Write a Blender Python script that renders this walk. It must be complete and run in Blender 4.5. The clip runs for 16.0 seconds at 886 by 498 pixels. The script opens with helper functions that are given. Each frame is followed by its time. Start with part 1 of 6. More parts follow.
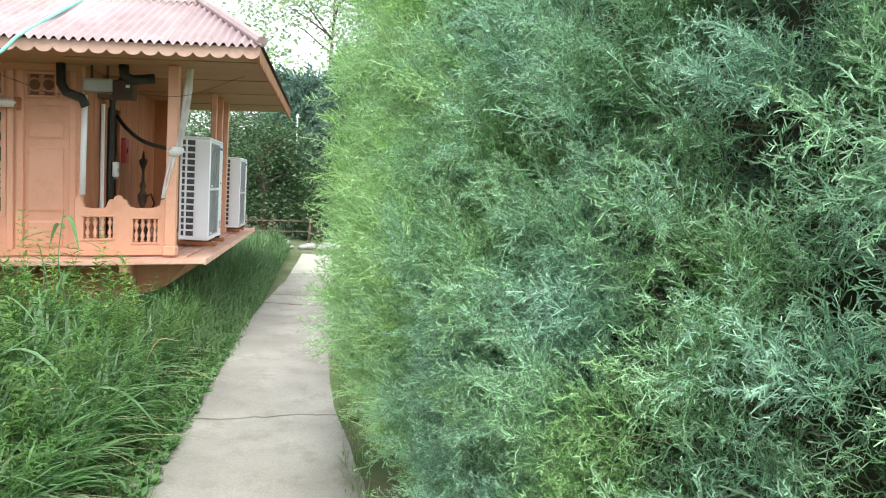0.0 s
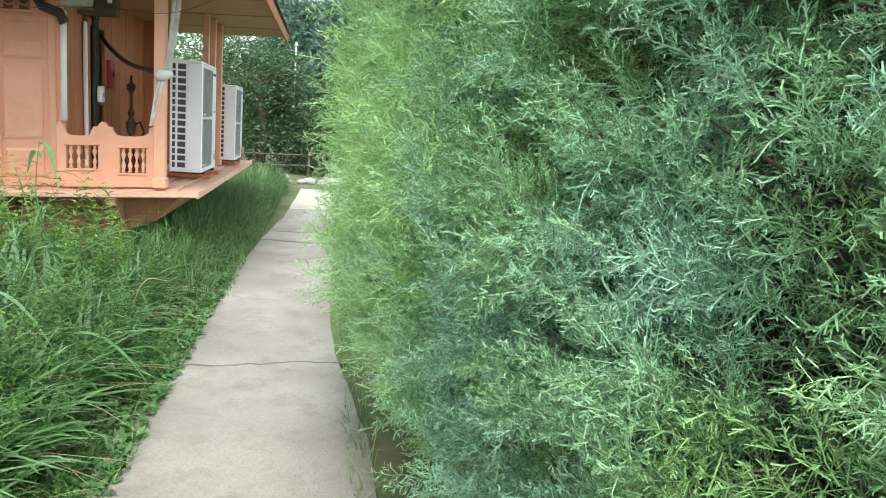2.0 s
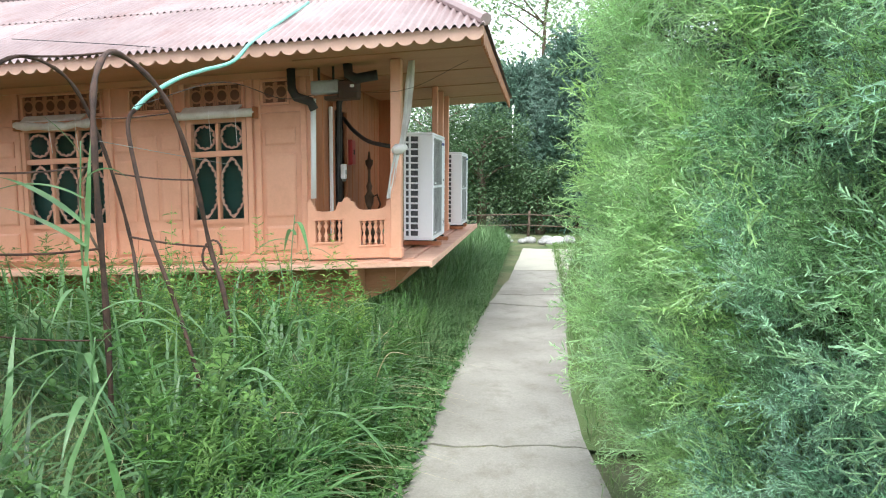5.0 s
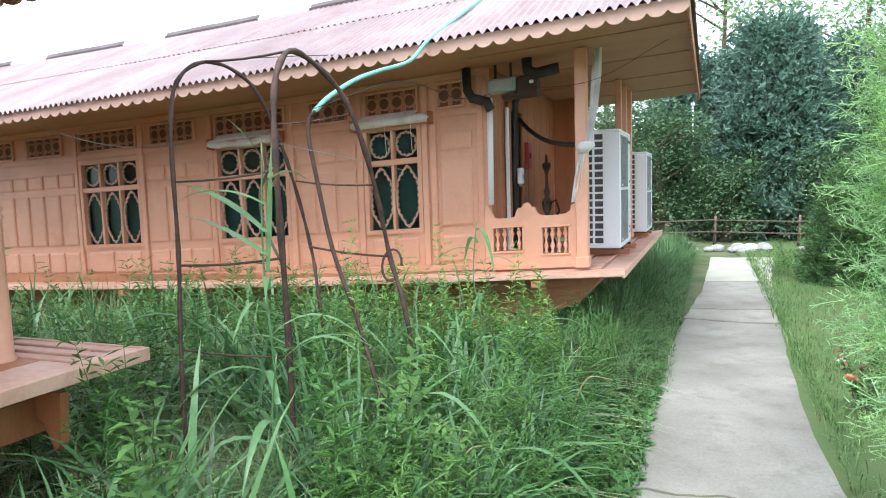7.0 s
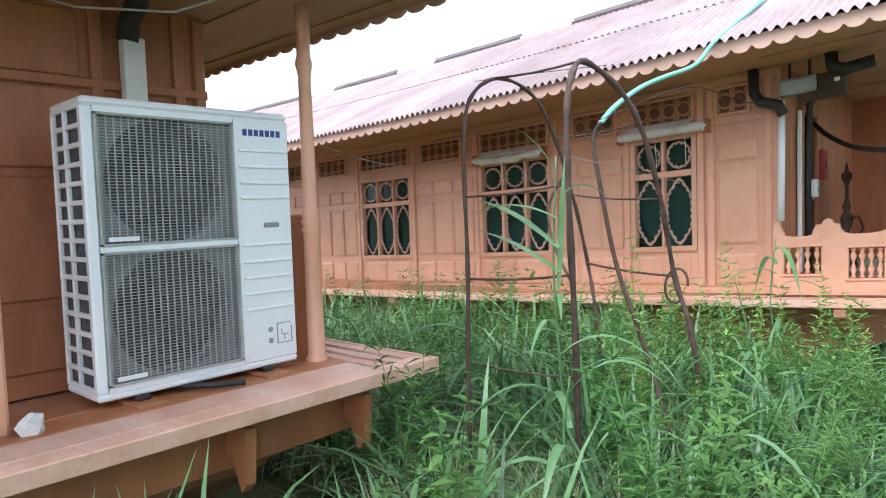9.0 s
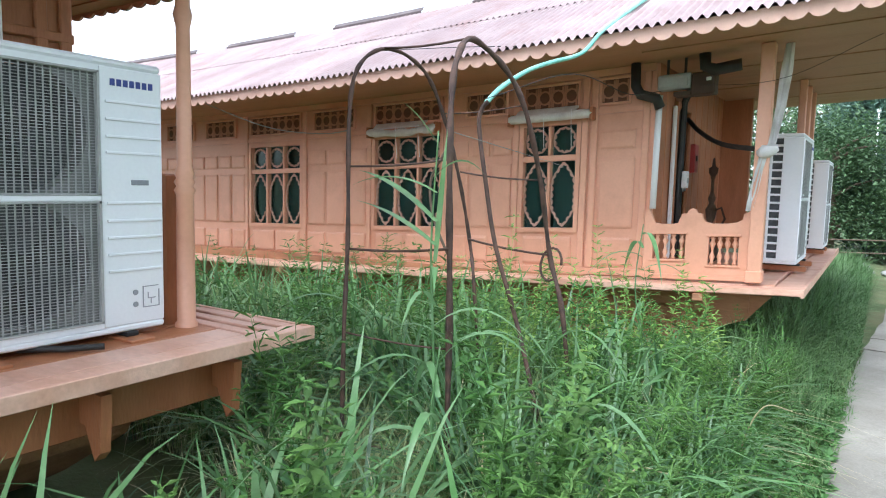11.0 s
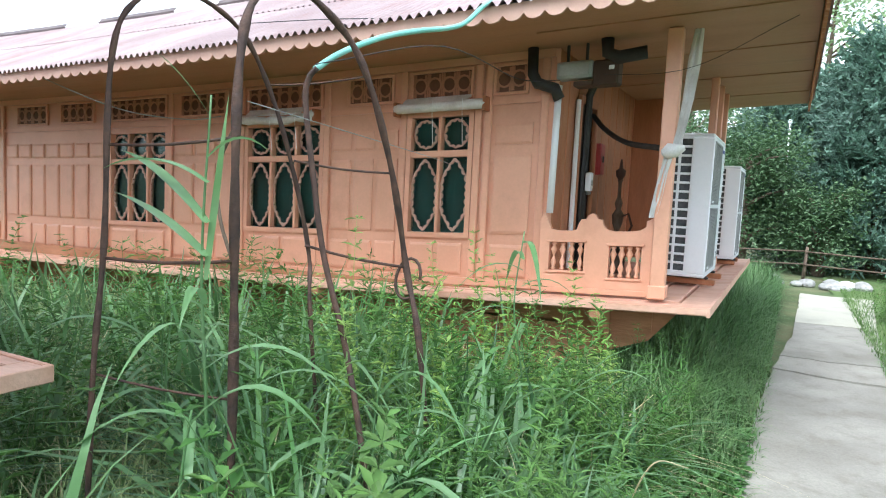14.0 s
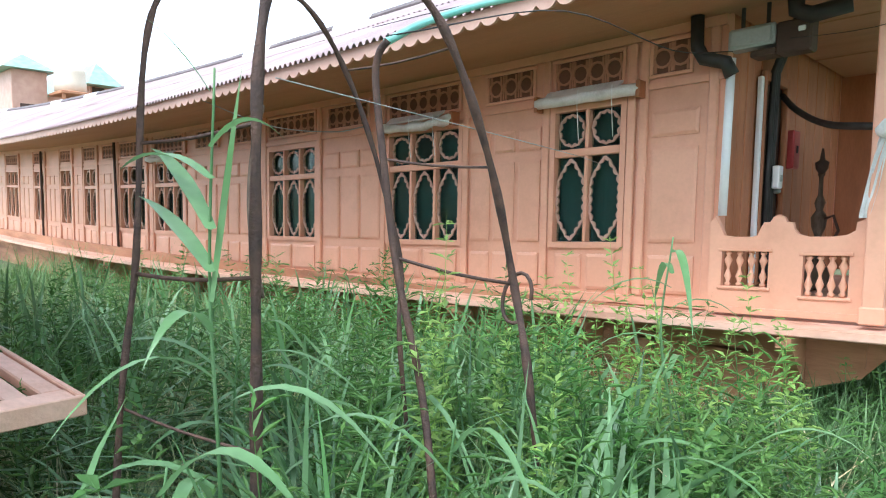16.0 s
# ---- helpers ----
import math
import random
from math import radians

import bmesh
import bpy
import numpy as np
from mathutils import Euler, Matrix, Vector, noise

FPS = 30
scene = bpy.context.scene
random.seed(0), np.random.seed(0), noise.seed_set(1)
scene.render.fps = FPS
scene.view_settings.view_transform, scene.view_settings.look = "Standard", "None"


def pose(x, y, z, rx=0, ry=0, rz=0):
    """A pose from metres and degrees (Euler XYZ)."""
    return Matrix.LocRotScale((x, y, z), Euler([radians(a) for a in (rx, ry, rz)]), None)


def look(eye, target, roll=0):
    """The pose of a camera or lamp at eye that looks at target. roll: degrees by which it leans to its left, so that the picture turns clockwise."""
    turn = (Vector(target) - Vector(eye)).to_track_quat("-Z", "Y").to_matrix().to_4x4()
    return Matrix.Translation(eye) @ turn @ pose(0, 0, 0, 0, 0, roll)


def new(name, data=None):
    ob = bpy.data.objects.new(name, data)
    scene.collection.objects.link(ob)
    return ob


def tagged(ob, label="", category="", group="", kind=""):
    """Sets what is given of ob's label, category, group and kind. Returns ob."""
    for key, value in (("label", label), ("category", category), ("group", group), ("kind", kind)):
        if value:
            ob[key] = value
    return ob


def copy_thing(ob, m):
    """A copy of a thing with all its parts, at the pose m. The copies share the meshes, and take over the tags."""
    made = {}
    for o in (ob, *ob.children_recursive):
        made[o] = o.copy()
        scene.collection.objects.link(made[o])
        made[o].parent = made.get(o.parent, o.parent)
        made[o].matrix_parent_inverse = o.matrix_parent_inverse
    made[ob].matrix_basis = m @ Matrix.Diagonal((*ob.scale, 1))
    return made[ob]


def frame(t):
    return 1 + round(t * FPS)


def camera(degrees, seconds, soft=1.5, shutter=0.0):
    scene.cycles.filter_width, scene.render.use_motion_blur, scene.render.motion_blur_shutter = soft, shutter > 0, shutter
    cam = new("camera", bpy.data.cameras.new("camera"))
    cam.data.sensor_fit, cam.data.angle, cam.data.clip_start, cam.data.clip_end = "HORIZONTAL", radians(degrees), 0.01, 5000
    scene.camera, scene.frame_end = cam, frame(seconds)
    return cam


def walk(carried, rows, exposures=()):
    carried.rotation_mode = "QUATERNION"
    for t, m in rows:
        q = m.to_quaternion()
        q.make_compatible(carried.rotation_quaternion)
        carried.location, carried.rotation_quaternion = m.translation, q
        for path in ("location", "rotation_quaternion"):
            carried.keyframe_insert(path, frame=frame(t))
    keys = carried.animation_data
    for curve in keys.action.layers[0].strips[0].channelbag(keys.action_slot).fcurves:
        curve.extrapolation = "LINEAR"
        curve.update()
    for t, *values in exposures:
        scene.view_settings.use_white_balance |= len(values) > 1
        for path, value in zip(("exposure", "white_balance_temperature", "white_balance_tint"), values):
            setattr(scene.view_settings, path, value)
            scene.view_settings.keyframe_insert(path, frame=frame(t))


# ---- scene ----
cam = camera(67.3, 16.0, soft=1.1)
PATH = [
    (0, (2.378, 1.482, 1.685), (2.735, 3.442, 1.509), 3.6),
    (0.5, (2.399, 1.586, 1.668), (2.583, 3.569, 1.482), 3.3),
    (1, (2.329, 1.784, 1.667), (2.707, 3.739, 1.484), 4.3),
    (1.5, (2.337, 1.834, 1.632), (2.752, 3.769, 1.344), 4.0),
    (2, (2.366, 1.889, 1.648), (2.735, 3.822, 1.287), 4.8),
    (2.5, (2.278, 2.067, 1.641), (2.852, 3.952, 1.299), 6.0),
    (3, (2.243, 2.139, 1.653), (2.846, 4.025, 1.371), 5.4),
    (3.5, (2.228, 2.205, 1.658), (2.603, 4.156, 1.43), 3.3),
    (6, (2.112, 2.374, 1.681), (1.709, 4.321, 1.467), 0.4),
    (6.5, (1.851, 2.645, 1.604), (1.394, 4.583, 1.42), -0.1),
    (7, (1.882, 2.738, 1.593), (1.14, 4.586, 1.408), -1.8),
    (7.5, (1.681, 2.798, 1.584), (0.55, 4.44, 1.424), -2.1),
    (8, (1.62, 2.751, 1.62), (0.34, 4.281, 1.48), -1.8),
    (8.5, (1.588, 2.732, 1.609), (0.222, 4.19, 1.503), -2.3),
    (11, (1.669, 2.772, 1.58), (0.578, 4.437, 1.387), 1.4),
    (11.5, (1.697, 2.891, 1.585), (0.513, 4.492, 1.397), 1.2),
    (12, (1.804, 3.041, 1.581), (0.733, 4.72, 1.395), 2.3),
    (12.5, (1.756, 3.197, 1.563), (1.037, 5.056, 1.403), 2.7),
    (13, (1.772, 3.389, 1.541), (1.132, 5.277, 1.377), 2.5),
    (13.5, (1.749, 3.564, 1.53), (0.915, 5.374, 1.354), 2.4),
    (14, (1.646, 3.727, 1.557), (0.731, 5.496, 1.378), 2.8),
    (14.5, (1.606, 3.883, 1.513), (0.476, 5.526, 1.35), 1.8),
    (15, (1.61, 4.069, 1.504), (0.298, 5.57, 1.339), 1.3),
    (15.5, (1.517, 4.232, 1.513), (0.274, 5.789, 1.341), 1.8),
    (16, (1.573, 4.438, 1.505), (0.213, 5.896, 1.348), 0.9),
]
EXPOSURES = [(0.0, 1.7, 6250, 7), (3.5, 1.7, 6250, 6), (6.5, 1.71, 5850, 6), (8.5, 1.69, 5700, 8), (11.0, 1.69, 5700, 8), (12.5, 1.54, 5900, 6), (14.5, 1.76, 5700, 6), (16, 1.82, 5600, 6)]
walk(cam, [(t, look(eye, target, roll)) for t, eye, target, roll in PATH], EXPOSURES)

# ---- light ----
world = bpy.data.worlds.new("sky")
scene.world = world
world.use_nodes = True
wn, wl = world.node_tree.nodes, world.node_tree.links
sky = wn.new("ShaderNodeTexSky")
sky.sky_type, sky.sun_disc = "NISHITA", False
sky.sun_elevation, sky.sun_rotation = radians(62), radians(185)
sky.air_density, sky.dust_density = 1.0, 1.5
haze = wn.new("ShaderNodeHueSaturation")
haze.inputs["Saturation"].default_value = 0.25
wl.new(sky.outputs[0], haze.inputs["Color"])
wl.new(haze.outputs[0], wn["Background"].inputs[0])
wn["Background"].inputs[1].default_value = 0.15
sun = new("sun", bpy.data.lights.new("sun", "SUN"))
sun.data.energy, sun.data.angle, sun.data.color = 1.1, radians(30), (1.0, 0.95, 0.88)
sun.matrix_world = look((0, 0, 30), (-30 * math.sin(radians(185)) * 0.53, -30 * math.cos(radians(185)) * 0.53, 0))


# ---- materials ----
def material(name, a, b, scale=3.0, rough=0.6, bump=0.15, fine=60.0, stretch=(1, 1, 1), metal=0.0, vary=0.0, dirt=None, dirt_scale=1.2, dirt_amount=0.5, coat=0.0, grain=0.34):
    """Two tints mixed by broad noise, fine grain for value and relief, and dirt in patches of its own shape."""
    m = bpy.data.materials.new(name)
    m.use_nodes = True
    n, l = m.node_tree.nodes, m.node_tree.links
    p = n["Principled BSDF"]
    tc, mp = n.new("ShaderNodeTexCoord"), n.new("ShaderNodeMapping")
    mp.inputs["Scale"].default_value = stretch
    l.new(tc.outputs["Object"], mp.inputs[0])
    n1, n2 = n.new("ShaderNodeTexNoise"), n.new("ShaderNodeTexNoise")
    for t, s, d in ((n1, scale, 4), (n2, fine, 6)):
        t.inputs["Scale"].default_value, t.inputs["Detail"].default_value = s, d
        l.new(mp.outputs[0], t.inputs["Vector"])
    ramp = n.new("ShaderNodeMapRange")
    ramp.inputs[1].default_value, ramp.inputs[2].default_value = 0.35, 0.65
    l.new(n1.outputs[0], ramp.inputs[0])
    mix = n.new("ShaderNodeMix")
    mix.data_type = "RGBA"
    mix.inputs[6].default_value, mix.inputs[7].default_value = (*a, 1), (*b, 1)
    l.new(ramp.outputs[0], mix.inputs[0])
    hsv = n.new("ShaderNodeHueSaturation")
    l.new(mix.outputs[2], hsv.inputs["Color"])
    val = n.new("ShaderNodeMath")
    val.operation = "MULTIPLY_ADD"
    val.inputs[1].default_value, val.inputs[2].default_value = grain, 1.0 - grain / 2
    l.new(n2.outputs[0], val.inputs[0])
    last = val.outputs[0]
    if vary:
        info, add = n.new("ShaderNodeObjectInfo"), n.new("ShaderNodeMath")
        add.operation = "MULTIPLY_ADD"
        add.inputs[1].default_value = vary
        l.new(info.outputs["Random"], add.inputs[0])
        l.new(last, add.inputs[2])
        last = add.outputs[0]
    l.new(last, hsv.inputs["Value"])
    colour = hsv.outputs[0]
    if dirt:
        n3, r3, m3 = n.new("ShaderNodeTexNoise"), n.new("ShaderNodeMapRange"), n.new("ShaderNodeMix")
        n3.inputs["Scale"].default_value, n3.inputs["Detail"].default_value, n3.inputs["Roughness"].default_value = dirt_scale, 8, 0.7
        l.new(mp.outputs[0], n3.inputs["Vector"])
        r3.inputs[1].default_value, r3.inputs[2].default_value, r3.inputs[4].default_value = 0.5, 0.72, dirt_amount
        l.new(n3.outputs[0], r3.inputs[0])
        m3.data_type = "RGBA"
        m3.inputs[7].default_value = (*dirt, 1)
        l.new(colour, m3.inputs[6])
        l.new(r3.outputs[0], m3.inputs[0])
        colour = m3.outputs[2]
    l.new(colour, p.inputs["Base Color"])
    p.inputs["Roughness"].default_value, p.inputs["Metallic"].default_value = rough, metal
    p.inputs["Coat Weight"].default_value = coat
    bp = n.new("ShaderNodeBump")
    bp.inputs["Strength"].default_value, bp.inputs["Distance"].default_value = bump, 0.01
    l.new(n2.outputs[0], bp.inputs["Height"])
    l.new(bp.outputs[0], p.inputs["Normal"])
    return m


def leaf_material(name, a, b, scale=1.5, through_light=0.3, rough=0.55, leaf_vary=0.35):
    m = material(name, a, b, scale=scale, rough=rough, bump=0.0, fine=25.0)
    n, l = m.node_tree.nodes, m.node_tree.links
    p, out = n["Principled BSDF"], n["Material Output"]
    base = p.inputs["Base Color"].links[0].from_socket
    geo, rng_map, hsv = n.new("ShaderNodeNewGeometry"), n.new("ShaderNodeMapRange"), n.new("ShaderNodeHueSaturation")
    rng_map.inputs["To Min"].default_value, rng_map.inputs["To Max"].default_value = 1 - leaf_vary, 1 + leaf_vary
    l.new(geo.outputs["Random Per Island"], rng_map.inputs["Value"])
    l.new(rng_map.outputs[0], hsv.inputs["Value"])
    l.new(base, hsv.inputs["Color"])
    colour = hsv.outputs[0]
    l.new(colour, p.inputs["Base Color"])
    tr, mx = n.new("ShaderNodeBsdfTranslucent"), n.new("ShaderNodeMixShader")
    l.new(colour, tr.inputs[0])
    mx.inputs[0].default_value = through_light
    l.new(p.outputs[0], mx.inputs[1])
    l.new(tr.outputs[0], mx.inputs[2])
    l.new(mx.outputs[0], out.inputs[0])
    return m


ORANGE = material("orange_paint", (0.70, 0.365, 0.235), (0.77, 0.415, 0.275), 2.0, 0.42, 0.07, 45, dirt=(0.52, 0.25, 0.155), dirt_scale=1.6, dirt_amount=0.5, vary=0.06, grain=0.12)
ORANGE_DARK = material("brown_orange_varnish", (0.36, 0.135, 0.055), (0.44, 0.18, 0.08), 2.0, 0.5, 0.3, 30, (3, 3, 0.6), dirt=(0.2, 0.08, 0.04), vary=0.06)
VENT_SHADE = material("vent_shade_board", (0.14, 0.06, 0.035), (0.19, 0.085, 0.05), 3.0, 0.7, 0.1)
VENTWOOD = material("brown_vent_fretwork", (0.46, 0.21, 0.12), (0.54, 0.26, 0.155), 3.0, 0.5, 0.1)
PINK = material("salmon_trim_paint", (0.53, 0.32, 0.24), (0.60, 0.385, 0.295), 4.0, 0.55, 0.08, 60, dirt=(0.42, 0.25, 0.18), grain=0.15)
DECKWOOD = material("worn_salmon_deck_paint", (0.60, 0.33, 0.225), (0.70, 0.45, 0.34), 5.0, 0.6, 0.3, 40, (0.5, 1, 1), dirt=(0.36, 0.2, 0.14), vary=0.1)
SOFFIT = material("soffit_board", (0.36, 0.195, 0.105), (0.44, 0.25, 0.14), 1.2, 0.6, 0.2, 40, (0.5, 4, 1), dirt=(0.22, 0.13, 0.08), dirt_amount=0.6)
HULL = material("weathered_hull_plank", (0.38, 0.17, 0.085), (0.50, 0.25, 0.135), 3.0, 0.75, 0.5, 30, (0.4, 1, 2), dirt=(0.10, 0.06, 0.04), dirt_amount=0.7)
ROOF = material("faded_red_sheet_metal", (0.29, 0.215, 0.212), (0.385, 0.305, 0.30), 1.3, 0.5, 0.1, 30, (1, 0.4, 1), metal=0.0, vary=0.16, dirt=(0.26, 0.14, 0.12), dirt_scale=2.5, dirt_amount=0.6)
RIDGE = material("dark_ridge_sheet", (0.11, 0.09, 0.09), (0.17, 0.14, 0.135), 3.0, 0.6, 0.2)
CONCRETE = material("worn_concrete", (0.215, 0.20, 0.172), (0.33, 0.31, 0.27), 1.1, 0.9, 0.6, 70, dirt=(0.17, 0.155, 0.12), dirt_scale=4.5, dirt_amount=0.65, vary=0.10, grain=0.55)
PALE_CONCRETE = material("pale_sandy_concrete", (0.38, 0.36, 0.30), (0.48, 0.46, 0.385), 2.0, 0.9, 0.5, 60, dirt=(0.34, 0.31, 0.23), dirt_scale=2.0, dirt_amount=0.6)
SOIL = material("soil_and_moss", (0.075, 0.115, 0.04), (0.16, 0.16, 0.08), 1.5, 0.95, 0.8, 30, dirt=(0.06, 0.045, 0.03))
LAWN = material("lawn_ground", (0.08, 0.14, 0.04), (0.12, 0.17, 0.055), 0.8, 0.95, 0.8, 80, dirt=(0.20, 0.17, 0.09), dirt_amount=0.4)
WHITE = material("white_enamel", (0.80, 0.82, 0.84), (0.85, 0.86, 0.87), 1.5, 0.35, 0.03, 60, dirt=(0.60, 0.60, 0.58), dirt_amount=0.12, grain=0.08)
PVC = material("white_plastic", (0.82, 0.83, 0.83), (0.86, 0.87, 0.87), 3.0, 0.4, 0.05, 50, dirt=(0.62, 0.60, 0.57), dirt_amount=0.25, grain=0.1)
CLOTH = material("dirty_white_cloth", (0.66, 0.64, 0.6), (0.78, 0.76, 0.73), 8.0, 0.9, 0.5, 90, dirt=(0.40, 0.34, 0.30), dirt_scale=5)
COIL = material("dark_coil", (0.05, 0.055, 0.06), (0.09, 0.095, 0.10), 30.0, 0.6, 0.4, 200)
WIRE = material("grey_wire_grille", (0.34, 0.345, 0.335), (0.43, 0.43, 0.415), 6.0, 0.5, 0.1, 60)
BLACK = material("black_rubber", (0.015, 0.015, 0.016), (0.035, 0.033, 0.03), 6.0, 0.6, 0.2, 60)
FANPLASTIC = material("grey_fan_plastic", (0.10, 0.105, 0.11), (0.14, 0.145, 0.15), 5.0, 0.5, 0.05, 40)
# white shroud behind the fan guard, its shade painted in as grey
SHROUD = material("shaded_white_shroud", (0.20, 0.20, 0.195), (0.25, 0.25, 0.24), 4.0, 0.6, 0.1, 50)
RUST = material("rusty_iron", (0.055, 0.032, 0.026), (0.12, 0.065, 0.045), 14.0, 0.75, 0.6, 120, dirt=(0.03, 0.025, 0.025), dirt_scale=9)
HOSE = material("turquoise_hose", (0.20, 0.55, 0.46), (0.30, 0.64, 0.55), 8.0, 0.45, 0.05, 40, dirt=(0.4, 0.5, 0.45), dirt_scale=7)
BLUE = material("blue_print", (0.03, 0.05, 0.24), (0.04, 0.06, 0.28), 5.0, 0.5, 0.0)
GREYPRINT = material("grey_print", (0.25, 0.26, 0.28), (0.30, 0.31, 0.33), 5.0, 0.5, 0.0)
CURTAIN = material("dark_green_curtain", (0.05, 0.095, 0.09), (0.075, 0.125, 0.12), 3.0, 0.8, 0.2, 30, (20, 1, 0.4))
DARK = material("dark_interior_wood", (0.06, 0.035, 0.025), (0.09, 0.055, 0.04), 3.0, 0.8, 0.1)
GREY = material("grey_metal_box", (0.36, 0.38, 0.37), (0.44, 0.46, 0.45), 3.0, 0.45, 0.05)
RED = material("red_enamel", (0.36, 0.03, 0.03), (0.42, 0.05, 0.04), 4.0, 0.4, 0.05)
TILE = material("green_roof_tile", (0.22, 0.38, 0.33), (0.30, 0.46, 0.40), 4.0, 0.6, 0.2, vary=0.1)
TANK = material("cream_plastic_tank", (0.66, 0.55, 0.42), (0.72, 0.62, 0.5), 2.0, 0.5, 0.05)
STONE = material("grey_stone", (0.24, 0.235, 0.22), (0.42, 0.41, 0.39), 5.0, 0.9, 0.8, 40)
BARK = material("bark", (0.10, 0.07, 0.05), (0.19, 0.14, 0.10), 8.0, 0.9, 0.9, 40, (3, 3, 0.6))
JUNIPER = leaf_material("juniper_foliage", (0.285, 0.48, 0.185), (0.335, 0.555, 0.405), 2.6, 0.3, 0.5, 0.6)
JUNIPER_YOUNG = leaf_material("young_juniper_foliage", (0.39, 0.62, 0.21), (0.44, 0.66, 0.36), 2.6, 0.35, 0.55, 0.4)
JUNIPER_SHADE = leaf_material("shade_darkened_juniper", (0.10, 0.19, 0.08), (0.16, 0.25, 0.17), 2.6, 0.2, 0.6, 0.4)
HEDGE_BACKING = leaf_material("hedge_shade_backing", (0.03, 0.05, 0.02), (0.07, 0.055, 0.035), 7.0, 0.1)
GRASS = leaf_material("tall_grass", (0.10, 0.22, 0.055), (0.23, 0.325, 0.13), 1.3, 0.3)
REED = leaf_material("reed_leaf", (0.12, 0.26, 0.085), (0.22, 0.36, 0.18), 3.0, 0.35, 0.4)
WEED = leaf_material("weed_leaf", (0.075, 0.19, 0.04), (0.16, 0.29, 0.075), 1.6, 0.4)
TALLWEED = leaf_material("tall_weed_leaf", (0.20, 0.36, 0.08), (0.36, 0.50, 0.14), 3.0, 0.4)
COVER = leaf_material("ground_cover_leaf", (0.07, 0.175, 0.045), (0.12, 0.25, 0.075), 1.2, 0.3)
BUSHLEAF = leaf_material("dark_bush_leaf", (0.07, 0.16, 0.05), (0.17, 0.28, 0.10), 2.0, 0.25)
# grass green darkened: the deep shade beside the deck is put into it
SHADED_GRASS = leaf_material("shade_darkened_grass", (0.075, 0.165, 0.05), (0.15, 0.25, 0.095), 1.5, 0.2)
TUFT = leaf_material("broad_dark_grass", (0.08, 0.18, 0.075), (0.16, 0.28, 0.14), 3.0, 0.3, 0.4)
OLIVE = leaf_material("olive_grass", (0.31, 0.41, 0.16), (0.47, 0.51, 0.28), 2.0, 0.3)
STRAW = leaf_material("dry_straw", (0.42, 0.36, 0.20), (0.55, 0.49, 0.31), 4.0, 0.2)
LAWNGRASS = leaf_material("lawn_grass", (0.09, 0.19, 0.04), (0.15, 0.25, 0.07), 0.9, 0.25)
SPRUCE = leaf_material("blue_spruce_foliage", (0.10, 0.19, 0.13), (0.18, 0.28, 0.22), 0.5, 0.25)
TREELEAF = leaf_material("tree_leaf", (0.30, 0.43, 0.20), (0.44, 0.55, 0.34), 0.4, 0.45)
# tree leaf again, with the shade of the dark trees put into the colour
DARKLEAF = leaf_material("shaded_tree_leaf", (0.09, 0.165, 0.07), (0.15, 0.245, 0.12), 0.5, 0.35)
ROSELEAF = leaf_material("reddish_rose_leaf", (0.22, 0.07, 0.04), (0.32, 0.13, 0.07), 4.0, 0.3)
BLOOM = leaf_material("orange_petal", (0.68, 0.33, 0.17), (0.75, 0.42, 0.24), 6.0, 0.3)
PETAL = leaf_material("white_petal", (0.75, 0.72, 0.68), (0.82, 0.80, 0.76), 4.0, 0.2)

GLASS = bpy.data.materials.new("tinted_glass")
GLASS.use_nodes = True
gp = GLASS.node_tree.nodes["Principled BSDF"]
gp.inputs["Base Color"].default_value = (0.55, 0.75, 0.70, 1)
gp.inputs["Transmission Weight"].default_value, gp.inputs["Roughness"].default_value, gp.inputs["IOR"].default_value = 1.0, 0.04, 1.25


# ---- mesh helpers ----
def S(x):
    """How far the boat's sheer lifts what stands at x."""
    return 0.30 * (((x + 13) / 12) ** 2 - 1)


